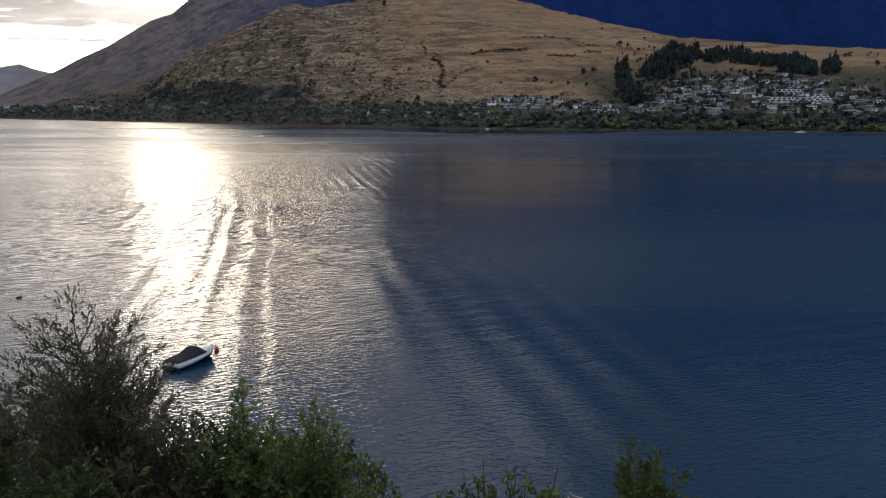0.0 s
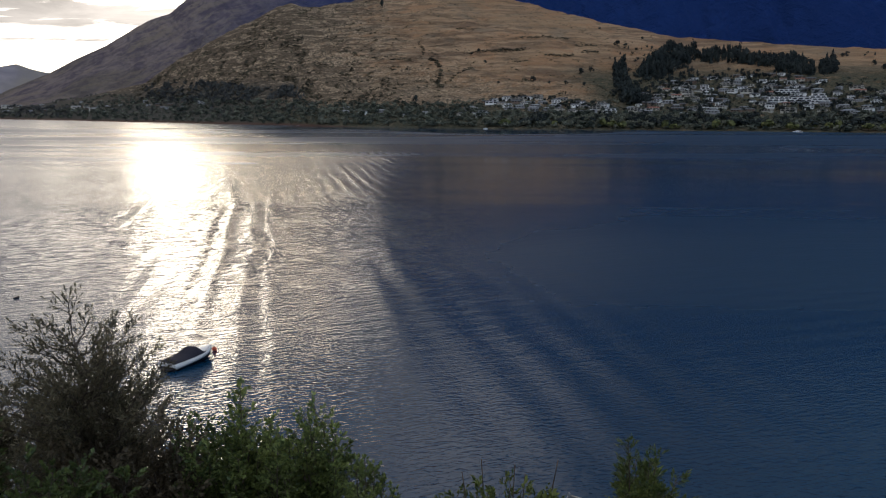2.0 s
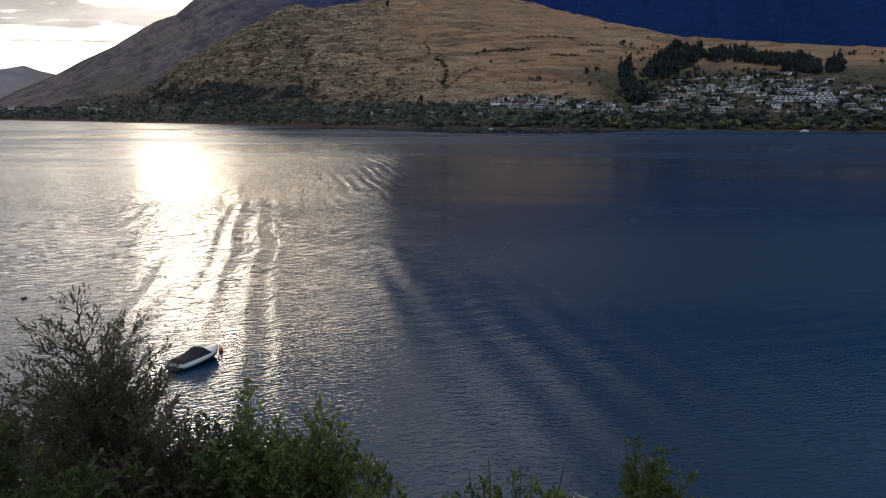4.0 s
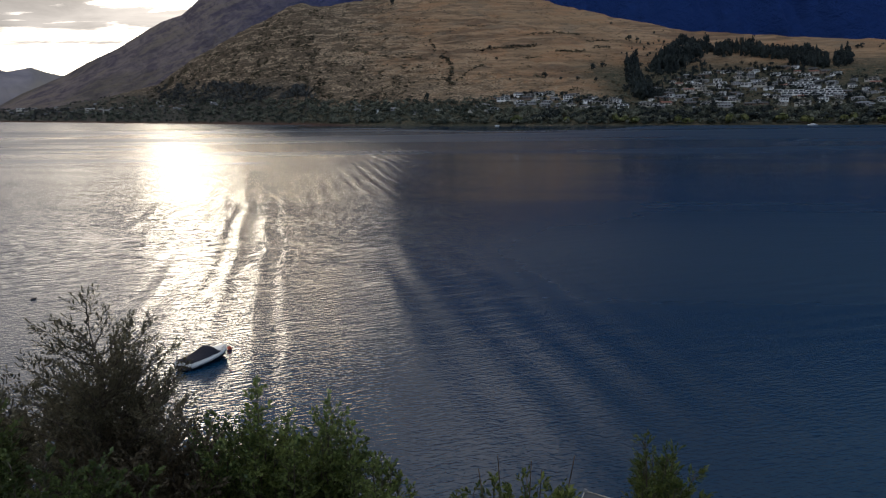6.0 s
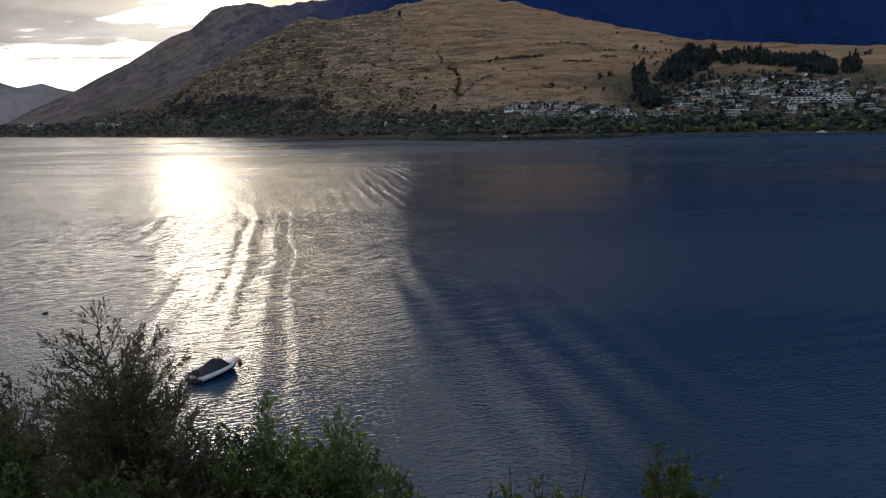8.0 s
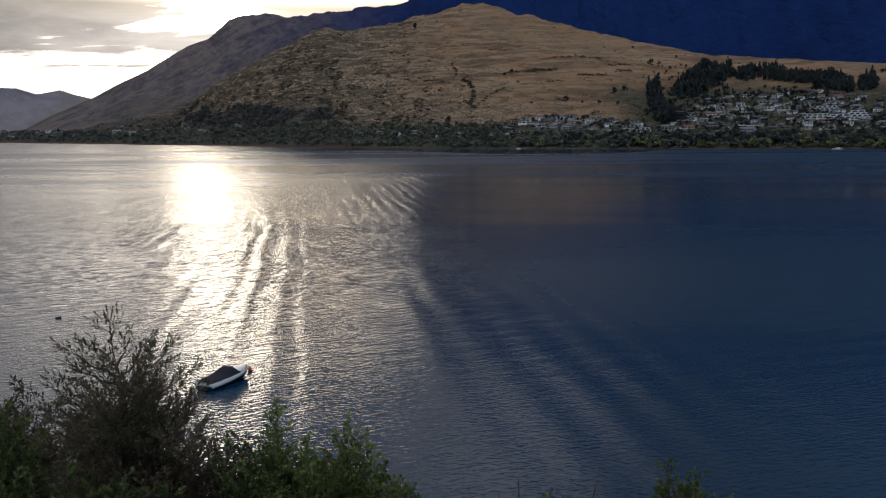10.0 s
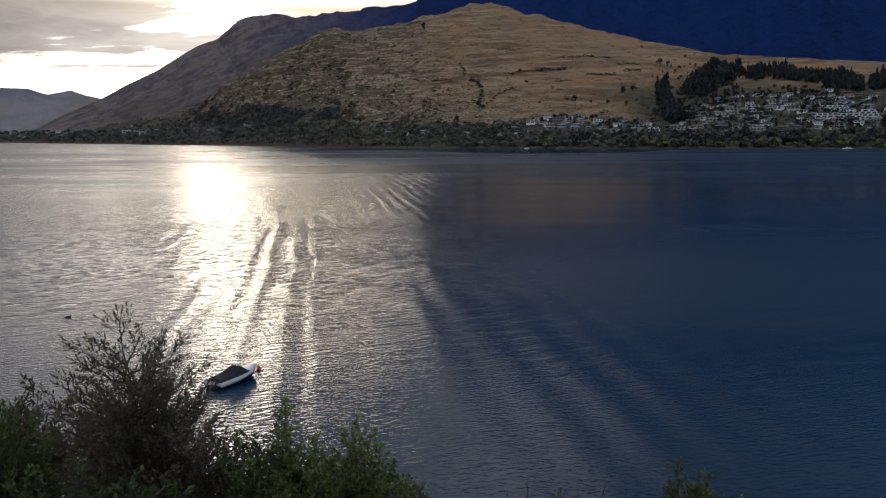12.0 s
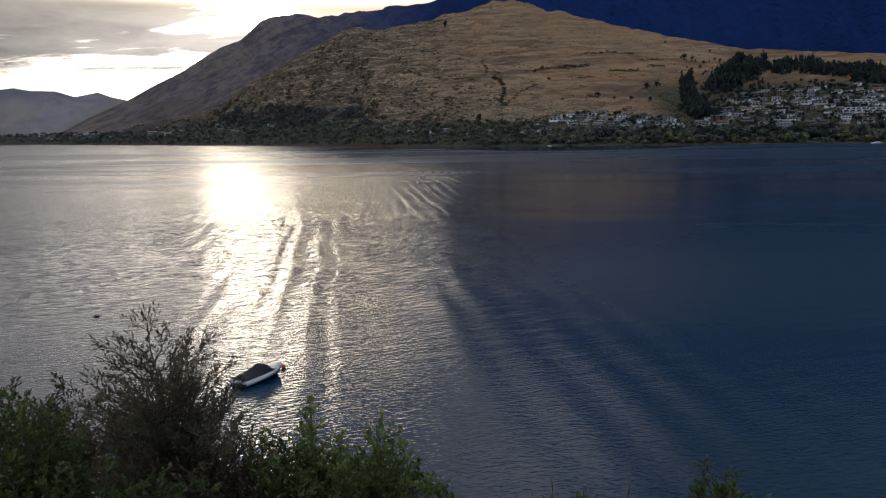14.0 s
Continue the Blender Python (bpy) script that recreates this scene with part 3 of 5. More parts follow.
# ---------------------------------------------------------------- far woods, scrub
def clump_template(seed, cards=34, squash=1.0, size=1.0):
    """A bushy crown of small leaf clumps in a unit box, base at z = 0."""
    rnd = np.random.RandomState(seed)
    verts, faces = [], []
    lobes = [(rnd.uniform(-0.25, 0.25), rnd.uniform(-0.25, 0.25), rnd.uniform(0.35, 0.72), rnd.uniform(0.2, 0.34)) for _ in range(5)]
    for k in range(cards):
        cx, cy, cz, cr = lobes[k % 5]
        d = rnd.normal(size=3)
        d /= np.linalg.norm(d)
        p = np.array([cx, cy, cz * squash]) + d * cr * rnd.uniform(0.6, 1.05)
        p[2] = max(p[2], 0.06)
        a = rnd.normal(size=3)
        a = np.cross(a, d)
        a /= np.linalg.norm(a)
        b = np.cross(d, a) + rnd.normal(size=3) * 0.25
        s = rnd.uniform(0.12, 0.22) * size
        i = len(verts)
        verts += [p - a * s, p - b * s * 0.8, p + a * s, p + b * s * 0.9 + d * 0.04]
        faces += [(i, i + 1, i + 2), (i, i + 2, i + 3)]
    return np.array(verts), np.array(faces)


def conifer_template(seed, tiers=8):
    rnd = np.random.RandomState(seed)
    verts, faces = [], []
    for t in range(tiers):
        h = 0.06 + 0.86 * t / tiers
        rad = 0.30 * (1 - h) ** 0.75 + 0.015
        for k in range(6):
            a = 2 * np.pi * (k + rnd.uniform(-0.3, 0.3)) / 6 + t * 0.6
            w = 0.62
            rr = rad * rnd.uniform(0.65, 1.2)
            i = len(verts)
            verts += [np.array([0, 0, h + 0.20 * rnd.uniform(0.8, 1.1)]), np.array([rr * np.cos(a - w), rr * np.sin(a - w), h - 0.01]),
                      np.array([rr * 1.15 * np.cos(a), rr * 1.15 * np.sin(a), h - 0.05]), np.array([rr * np.cos(a + w), rr * np.sin(a + w), h])]
            faces += [(i, i + 1, i + 2), (i, i + 2, i + 3)]
    return np.array(verts), np.array(faces)


CLUMPS = [clump_template(s, 64, 1.0, 0.68) for s in range(8)]
BUSHES = [clump_template(s + 20, 14, 0.75) for s in range(6)]
CONIFERS = [conifer_template(s + 40, 10) for s in range(5)]


def scatter(name, spots, templates, mat, label, category):
    """One object of many crowns: spots are (place, height, width)."""
    all_v, all_f, offset = [], [], 0
    for p, h, w in spots:
        v, f = templates[random.randrange(len(templates))]
        a = random.uniform(0, 6.283)
        c, s = math.cos(a), math.sin(a)
        out = np.empty_like(v)
        out[:, 0] = p[0] + w * (v[:, 0] * c - v[:, 1] * s)
        out[:, 1] = p[1] + w * (v[:, 0] * s + v[:, 1] * c)
        out[:, 2] = p[2] - 0.05 * h + h * v[:, 2]
        all_v.append(out)
        all_f.append(f + offset)
        offset += len(v)
    verts, tris = np.concatenate(all_v).astype(np.float32), np.concatenate(all_f).astype(np.int32)
    data = bpy.data.meshes.new(name)
    data.vertices.add(len(verts))
    data.vertices.foreach_set("co", verts.ravel())
    data.loops.add(tris.size)
    data.loops.foreach_set("vertex_index", tris.ravel())
    data.polygons.add(len(tris))
    data.polygons.foreach_set("loop_start", np.arange(0, tris.size, 3, dtype=np.int32))
    data.materials.append(mat)
    data.update(calc_edges=True)
    data.validate()
    return tagged(new(name, data), label, category, kind="stuff")


def spots_in(count, az0, az1, el0, el1, h0, h1, wide=1.0):
    """Random places on the far land between two bearings and two height angles."""
    out = []
    for _ in range(count):
        az = random.uniform(az0, az1)
        lo = el0(az) if callable(el0) else el0
        hi = el1(az) if callable(el1) else el1
        h = random.uniform(h0, h1)
        out.append((on_hill(az, random.uniform(lo, hi)), h, h * wide * random.uniform(0.8, 1.25)))
    return out


def inside(az, el, zone):
    hit = False
    for (a0, e0), (a1, e1) in zip(zone, zone[1:] + zone[:1]):
        if (e0 > el) != (e1 > el) and az < a0 + (el - e0) * (a1 - a0) / (e1 - e0):
            hit = not hit
    return hit


def place_in(zone, rnd):
    """A random bearing and height angle inside an outline of such pairs."""
    while True:
        az = rnd.uniform(min(q[0] for q in zone), max(q[0] for q in zone))
        el = rnd.uniform(min(q[1] for q in zone), max(q[1] for q in zone))
        if inside(az, el, zone):
            return az, el


def wood_in(count, zone, h0, h1, wide, gaps=0.0):
    """Trees of a wood; tall and low ones stand in groups, and gaps opens glades."""
    out = []
    for _ in range(count):
        az, el = place_in(zone, random)
        p = on_hill(az, el)
        group = float(value_noise(np.array(p.x / 19), np.array(p.y / 45)))
        if group < gaps - 1.0:
            continue
        h = h0 + (h1 - h0) * min(1.0, max(0.0, 0.45 + 0.5 * group + random.uniform(-0.35, 0.35)))
        out.append((p, h, h * wide * random.uniform(0.75, 1.2)))
    return out


# outlines on the far land, as bearings and height angles from the bank
PINE_MAIN = [(14.0, 2.74), (14.36, 3.23), (15.09, 3.68), (16.18, 4.11), (17.38, 3.79), (19.37, 3.71), (20.91, 3.46), (22.56, 3.17), (22.6, 2.52), (21.3, 2.9),
             (19.16, 3.05), (17.71, 3.11), (16.76, 2.97), (16.27, 2.41), (15.17, 2.08), (13.88, 2.09)]
PINE_WEST = [(12.12, 2.95), (12.91, 3.25), (13.11, 2.17), (13.69, 1.21), (14.68, 0.32), (12.96, 0.32), (12.29, 1.48)]
PINE_EAST = [(22.55, 3.24), (23.91, 3.28), (25.06, 2.58), (25.09, 2.15), (22.72, 2.33)]
PINE_SPUR = [(25.17, 2.4), (25.68, 3.03), (26.27, 2.91), (26.26, 2.24), (25.25, 2.19)]
FOOT_WOOD = [(-20.64, 1.31), (-19.86, 1.76), (-18.14, 1.81), (-16.59, 1.87), (-14.63, 1.76), (-13.46, 1.39), (-11.86, 1.56), (-10.26, 1.45), (-10.07, 0.93),
             (-11.89, 0.68), (-15.09, 0.43), (-18.22, 0.41), (-20.49, 0.72)]
TOWN = [(12.89, 0.04), (14.26, 1.21), (15.93, 1.77), (17.77, 2.06), (20.99, 2.25), (23.41, 2.29), (24.76, 2.12), (25.79, 1.61), (26.77, 1.53), (28.96, 1.09),
        (30.8, 0.94), (30.8, -0.31), (26.28, -0.33), (23.58, -0.16), (20.08, -0.17), (16.42, -0.41), (12.99, -0.5)]
WEST_ROW = [(3.1, 0.54), (4.63, 0.86), (7.04, 0.86), (9.83, 0.55), (12.0, 0.16), (12.02, -0.39), (8.67, -0.32), (4.64, -0.01)]


def shore_el(az):
    return -math.degrees(math.atan(EYE / float(np.interp(az, *SHORE))))


belt = spots_in(1300, -24, 31, lambda a: shore_el(a) + 0.03, lambda a: shore_el(a) + (1.5 if a < 3 else 1.0), 4, 11, 1.2)
belt += spots_in(150, -34, -22, lambda a: shore_el(a) + 0.03, lambda a: shore_el(a) + 0.6, 7, 13, 1.2)
belt += spots_in(1000, -26, 2, lambda a: shore_el(a) + 0.12, lambda a: shore_el(a) + 1.7, 3, 8, 1.35)
belt += spots_in(560, 13, 31, -0.9, 1.9, 2.5, 6.5, 1.3)
belt += spots_in(380, 1, 13, -0.8, 0.7, 3.0, 7, 1.25)
scatter("shore_trees", belt, CLUMPS, FAR_MIXED, "mixed dull green trees and bushes along the far shore", "trees")
dark = wood_in(620, FOOT_WOOD, 4, 13, 1.15, 0.5)
dark += spots_in(300, -25, -9, lambda a: shore_el(a) + 0.5, lambda a: 1.0 if a < -20 else 1.5, 3, 8, 1.3)
dark += spots_in(330, -36, -25, lambda a: shore_el(a) + 0.12, lambda a: shore_el(a) + 0.85, 6, 12, 1.3)
scatter("foot_woodland", dark, CLUMPS + CONIFERS, FAR_WOOD, "dark woodland at the foot of the hill", "trees")
dark = wood_in(900, TOWN, 3.0, 8.5, 1.1, 0.4)
dark += spots_in(150, 6, 31, lambda a: shore_el(a) + 0.12, lambda a: shore_el(a) + 0.8, 7, 14, 1.3)
dark += wood_in(130, WEST_ROW, 3, 8, 1.1)
scatter("town_trees", dark, CLUMPS, FAR_DARK, "dark trees among the houses on the far shore", "trees")
pines = wood_in(430, PINE_MAIN, 4, 31, 0.6, 0.55)
pines += wood_in(120, PINE_MAIN, 5, 14, 1.1)
pines += wood_in(120, PINE_WEST, 6, 25, 0.75, 0.5)
pines += spots_in(70, 12.2, 15.4, 0.4, 2.6, 5, 13, 1.0)
pines += spots_in(26, 11.6, 16.2, 3.2, 4.2, 4, 9, 1.0)
pines += wood_in(190, PINE_EAST, 5, 24, 0.7)
pines += wood_in(80, PINE_SPUR, 10, 21, 0.7)
pines += spots_in(9, 24.8, 28.6, 3.3, 3.6, 5, 9, 1.2)
pines += spots_in(45, 16.6, 25.0, 2.0, 2.5, 5, 11, 0.9)
pines += spots_in(60, 14.0, 17.6, 1.5, 2.9, 6, 13, 1.0)
scatter("pine_plantation", pines, CONIFERS[:3] + CLUMPS, FAR_DARK, "dark green conifer plantation on the hill above the houses", "trees")


# scrubby gullies and thickets on the hill's face: bearings and height angles, and how large their bushes grow
GULLIES = [([(-1.56, 4.56), (-1.2, 4.28), (-1.24, 3.84)], 0.8), ([(-0.8, 3.6), (-0.28, 3.35), (0.0, 2.87), (-0.05, 2.35), (-0.3, 1.88), (0.2, 1.55)], 1.1),
           ([(0.5, 1.94), (1.12, 2.52), (1.72, 2.82), (2.32, 3.0)], 0.7), ([(2.1, 4.0), (2.7, 4.1), (3.9, 4.2), (4.7, 4.0)], 0.8),
           ([(-7.7, 4.2), (-6.9, 4.1), (-5.7, 3.8), (-4.1, 3.56)], 0.6), ([(-4.3, 7.65), (-4.9, 7.5), (-5.9, 7.2)], 0.7),
           ([(5.4, 5.05), (7.2, 5.1), (9.0, 4.92)], 0.75), ([(1.1, 5.72), (2.4, 5.6)], 0.7), ([(4.2, 4.25), (5.2, 4.2), (6.0, 4.26)], 1.0),
           ([(7.4, 3.85), (8.2, 3.8), (9.3, 3.76)], 0.9), ([(-3.6, 3.6), (-2.1, 3.52)], 0.8), ([(-3.15, 5.97), (-2.2, 5.88)], 0.4),
           ([(5.8, 2.2), (6.6, 2.05)], 0.8), ([(9.5, 4.45), (11.0, 4.46)], 0.8), ([(9.9, 4.05), (11.0, 4.0)], 0.8), ([(5.0, 3.4), (6.3, 3.45)], 0.7)]


def scrub_spots():
    out = []
    for _ in range(34000):
        az, t = random.uniform(-21, 15), random.random()
        top = float(np.interp(az, *RIDGE_EL))
        el = 0.4 + (top - 0.5) * t
        p = on_hill(az, el)
        if az < -3 + random.uniform(-4, 4):
            hollow = float(mounds(np.array(p.x), np.array(p.y)))
            keep = (0.85 if hollow < 0.40 else 0.05) * (1 - 0.35 * t) * (0.55 if az > -9 else 1.0)
            size = 1.5
        else:
            hollow = float(swales(np.array(p.x), np.array(p.y)))
            keep = (0.50 if hollow < 0.27 else 0.03) * (1 - 0.4 * t)
            size = 0.9
        if random.random() > keep:
            continue
        h = random.uniform(1.2, 3.4) * size
        out.append((p, h, h * random.uniform(1.4, 2.6)))
    for run, size in GULLIES:
        for (a0, e0), (a1, e1) in zip(run, run[1:]):
            n = max(3, int(math.hypot(a1 - a0, e1 - e0) * 26 * size))
            for k in range(n):
                f = (k + random.random()) / n
                h = random.uniform(3, 6.5) * size
                out.append((on_hill(a0 + (a1 - a0) * f + random.uniform(-0.10, 0.10) * size, e0 + (e1 - e0) * f + random.uniform(-0.05, 0.05) - 0.08), h, h * 1.5))
    return out


scatter("hill_scrub", scrub_spots(), BUSHES, SCRUB, "scattered dark scrub on the golden hillside", "scrub")


# ---------------------------------------------------------------- far houses and trees
WHITE_WALL = plain("white_render", (0.80, 0.80, 0.78), 0.7, scale=0.4, vary=0.12)
CREAM_WALL = plain("cream_render", (0.46, 0.43, 0.37), 0.75, scale=0.4, vary=0.15)
GREY_WALL = plain("grey_weatherboard", (0.27, 0.27, 0.275), 0.75, scale=0.4, vary=0.2)
BROWN_WALL = plain("brown_timber", (0.16, 0.11, 0.08), 0.75, scale=0.4, vary=0.2)
DARK_ROOF = plain("dark_roofing", (0.07, 0.075, 0.085), 0.55, scale=0.3, vary=0.25)
PALE_ROOF = plain("pale_steel_roofing", (0.19, 0.205, 0.22), 0.45, scale=0.3, vary=0.2)
RUST_ROOF = plain("red_brown_roofing", (0.22, 0.085, 0.055), 0.6, scale=0.3, vary=0.25)
PANE = plain("dark_window_glass", (0.02, 0.025, 0.03), 0.12, scale=0.3, vary=0.2)
CONCRETE = plain("pale_concrete", (0.42, 0.40, 0.37), 0.85, scale=0.5, vary=0.2)


def gable_roof(bm, x0, x1, y0, y1, z, rise, eave=0.6, thick=0.3, hip=0.0):
    """A pitched roof with its ridge along x; hip pulls the ridge's ends in."""
    x0, x1, y0, y1 = x0 - eave, x1 + eave, y0 - eave, y1 + eave
    ym = (y0 + y1) / 2
    top = [(x0, y0, z), (x1, y0, z), (x1, y1, z), (x0, y1, z), (x0 + hip, ym, z + rise), (x1 - hip, ym, z + rise)]
    low = [(a, b, c - thick) for a, b, c in top[:4]]
    v = [bm.verts.new(p) for p in top + low]
    for f in ((0, 1, 5, 4), (2, 3, 4, 5), (1, 2, 5), (3, 0, 4), (6, 7, 1, 0), (7, 8, 2, 1), (8, 9, 3, 2), (9, 6, 0, 3), (9, 8, 7, 6)):
        bm.faces.new([v[i] for i in f])
    return bm


def window_at(house, x, z, w, h, y, wall):
    pane = part("window", box_bm(x - w / 2, x + w / 2, y - 0.06, y + 0.10, z, z + h), PANE, house)
    sill = box_bm(x - w / 2 - 0.12, x + w / 2 + 0.12, y - 0.16, y + 0.02, z - 0.14, z)
    part("sill", sill, wall, pane)
    return pane


def house(kind, wall, roof, label):
    """One far house; its front looks along -y."""
    h = empty("house", Matrix(), label, "house", "houses on the far shore")
    if kind == "gable":
        part("wall", box_bm(-7.5, 7.5, -4.5, 4.5, -4, 3.2), wall, h)
        part("roof", gable_roof(bmesh.new(), -7.5, 7.5, -4.5, 4.5, 3.2, 2.4), roof, h)
        for x in (-5, -1.4, 3.6):
            window_at(h, x, 0.6, 2.4, 1.8, -4.5, wall)
    elif kind == "hip":
        part("wall", box_bm(-8.5, 8.5, -5, 5, -4, 3.0), wall, h)
        part("roof", gable_roof(bmesh.new(), -8.5, 8.5, -5, 5, 3.0, 2.2, hip=5.0), roof, h)
        for x in (-6, -2, 2.2, 6.3):
            window_at(h, x, 0.5, 2.2, 1.9, -5, wall)
        part("chimney", box_bm(2.5, 3.4, 0.6, 1.5, 3.4, 6.4), wall, h)
    elif kind == "flat":
        part("wall", box_bm(-9, 9, -5, 5, -4, 3.1), wall, h)
        part("roof", box_bm(-9.8, 9.8, -6.2, 5.6, 3.1, 3.6), roof, h)
        upper = part("upper_wall", box_bm(-4, 8, -3.4, 4.6, 3.6, 6.4), wall, h)
        part("upper_roof", box_bm(-4.8, 8.8, -4.4, 5.2, 6.4, 6.85), roof, upper)
        for x, w in ((-6.3, 3.6), (-1, 4.2), (5, 4.6)):
            window_at(h, x, 0.4, w, 2.1, -5, wall)
        for x in (-1.4, 4.2):
            window_at(h, x, 4.1, 3.8, 1.7, -3.4, wall)
    elif kind == "storeys":
        part("wall", box_bm(-6.5, 6.5, -5, 5, -4, 6.0), wall, h)
        part("roof", gable_roof(bmesh.new(), -6.5, 6.5, -5, 5, 6.0, 1.9, hip=2.0), roof, h)
        deck = part("balcony", box_bm(-6.2, 6.2, -6.8, -5.0, 2.7, 2.95), CONCRETE, h)
        part("railing", box_bm(-6.2, 6.2, -6.8, -6.7, 3.1, 3.9), wall, deck)
        for x in (-4.2, 0, 4.2):
            window_at(h, x, 0.4, 2.8, 1.9, -5, wall)
            window_at(h, x, 3.2, 2.8, 2.0, -5, wall)
    return h


HOUSES = [house("gable", WHITE_WALL, DARK_ROOF, "white rendered house with a dark pitched roof"),
          house("hip", CREAM_WALL, DARK_ROOF, "cream house with a dark hipped roof"),
          house("flat", WHITE_WALL, PALE_ROOF, "white two-storey house with flat pale roofs"),
          house("storeys", GREY_WALL, PALE_ROOF, "grey two-storey house with a balcony"),
          house("gable", BROWN_WALL, DARK_ROOF, "brown timber house with a dark pitched roof"),
          house("hip", GREY_WALL, PALE_ROOF, "grey house with a pale hipped roof"),
          house("flat", CREAM_WALL, DARK_ROOF, "cream house with dark flat roofs"),
          house("gable", CREAM_WALL, RUST_ROOF, "cream house with a red-brown pitched roof"),
          house("storeys", WHITE_WALL, DARK_ROOF, "white two-storey house with a balcony")]
CHOICE = [3, 1, 4, 6, 5, 7, 8, 3, 1, 0, 2, 5, 4, 8, 6, 3, 2, 0]


def apartment_block(az, el, width, storeys):
    """A white terrace of flats with glazed fronts, balconies and flat roofs, each storey set back."""
    p = on_hill(az, el)
    h = empty("apartment_block", Matrix.Translation(p + Vector((0, 0, 0.5))) @ pose(0, 0, 0, 0, 0, -az + 6), "white terraced apartment block with flat roofs and dark glazing",
              "apartment block", "apartment blocks in the town")
    half = width / 2
    for k in range(storeys):
        back, z = 2.6 * k, 3.2 * k
        x0, x1 = -half + 3.0 * (k % 2), half - 2.0 * k
        part("wall", box_bm(x0, x1, -5 + back, 6 + back, z - (4 if k == 0 else 0), z + 2.75), WHITE_WALL, h)
        part("roof", box_bm(x0 - 0.7, x1 + 0.7, -6.2 + back, 6.6 + back, z + 2.75, z + 3.2), WHITE_WALL, h, "white flat roof slab")
        part("railing", box_bm(x0, x1, -6.6 + back, -6.5 + back, z - 0.1, z + 0.75), PALE_ROOF, h, "pale balcony railing")
        bays = max(2, int((x1 - x0) / 6.5))
        step = (x1 - x0) / bays
        for i in range(bays):
            window_at(h, x0 + step * (i + 0.5), z + 0.35, step * 0.68, 2.0, -5 + back, WHITE_WALL)
    return p


def settle_houses():
    rnd = random.Random(11)
    taken, first = [], set()

    def put(k, p, turn, s):
        m = Matrix.Translation(p + Vector((0, 0, 0.9))) @ pose(0, 0, 0, 0, 0, turn)
        if k in first:
            ob = copy_thing(HOUSES[k], m)
        else:
            first.add(k)
            ob = HOUSES[k]
            ob.matrix_basis = m
        ob.scale = (s * 1.2, s, s * 0.86)
        taken.append(p)

    def settle(count, pick, apart, small=0.6, large=1.1, kinds=CHOICE):
        made = tries = 0
        while made < count and tries < count * 40:
            tries += 1
            az, el = pick()
            p = on_hill(az, el)
            if any((p - q).length < apart for q in taken):
                continue
            put(kinds[rnd.randrange(len(kinds))], p, -az + rnd.uniform(-38, 30), rnd.uniform(small, large))
            made += 1

    def band(az0, az1, lo, hi):
        return lambda: (rnd.uniform(az0, az1), rnd.uniform(lo, hi))

    for az, el, width, storeys in ((23.4, 0.98, 40, 2), (23.0, 0.5, 32, 2), (24.3, 0.44, 30, 2), (25.45, 0.45, 26, 4), (18.8, -0.02, 30, 1)):
        taken.append(apartment_block(az, el, width, storeys))
    for k in range(7):
        az = 26.7 + 0.5 * k
        put((1, 3, 5)[k % 3], on_hill(az, 0.5 + 0.02 * k), -az - 8, 0.55)
    settle(150, lambda: place_in(TOWN, rnd), 15.5, 0.5, 0.95)
    settle(34, lambda: place_in(WEST_ROW, rnd), 17.0, 0.6, 1.0)
    settle(10, band(-8, 3.0, -0.5, 0.1), 26)
    settle(56, band(-34, -21.5, -0.15, 0.32), 26, 0.5, 0.8, [3, 4, 5, 6, 1, 4])
    settle(16, band(-25, -16, 0.05, 0.55), 26, 0.5, 0.8, [3, 4, 5, 6, 0])


settle_houses()


def long_shed(az, el, length):
    p = on_hill(az, el)
    h = empty("warehouse", Matrix.Translation(p) @ pose(0, 0, 0, 0, 0, -az), "long low pale building by the far shore", "building", "buildings at the head of the lake")
    part("wall", box_bm(-length / 2, length / 2, -9, 9, -5, 5), CREAM_WALL, h)
    part("roof", gable_roof(bmesh.new(), -length / 2, length / 2, -9, 9, 5, 2.2), PALE_ROOF, h)
    for k in range(int(length / 12)):
        part("window", box_bm(-length / 2 + 4 + 12 * k, -length / 2 + 10 + 12 * k, -9.1, -8.9, 1.5, 4.0), PANE, h)


for shed_az, shed_el, shed_length in ((-28.3, 0.22, 62), (-24.6, 0.12, 26), (-31.2, 0.12, 40), (-23.6, 0.0, 20)):
    long_shed(shed_az, shed_el, shed_length)


def single_tree(name, templates, mat, label, category, group):
    """A far tree with a trunk and crown, one metre high."""
    t = empty(name, Matrix(), label, category, group)
    bm = bmesh.new()
    bmesh.ops.create_cone(bm, cap_ends=True, segments=6, radius1=0.035, radius2=0.012, depth=0.7, matrix=Matrix.Translation((0, 0, 0.30)))
    part("trunk", bm, BARK, t)
    v, f = templates
    mesh_object("crown", v.tolist(), f.tolist(), mat, t)
    return t


def plant_far(proto, spots):
    for k, (az, el, h, w) in enumerate(spots):
        m = Matrix.Translation(on_hill(az, el)) @ pose(0, 0, 0, 0, 0, 57 * k)
        ob = proto if k == 0 else copy_thing(proto, m)
        ob.matrix_basis = m
        ob.scale = (w, w, h)


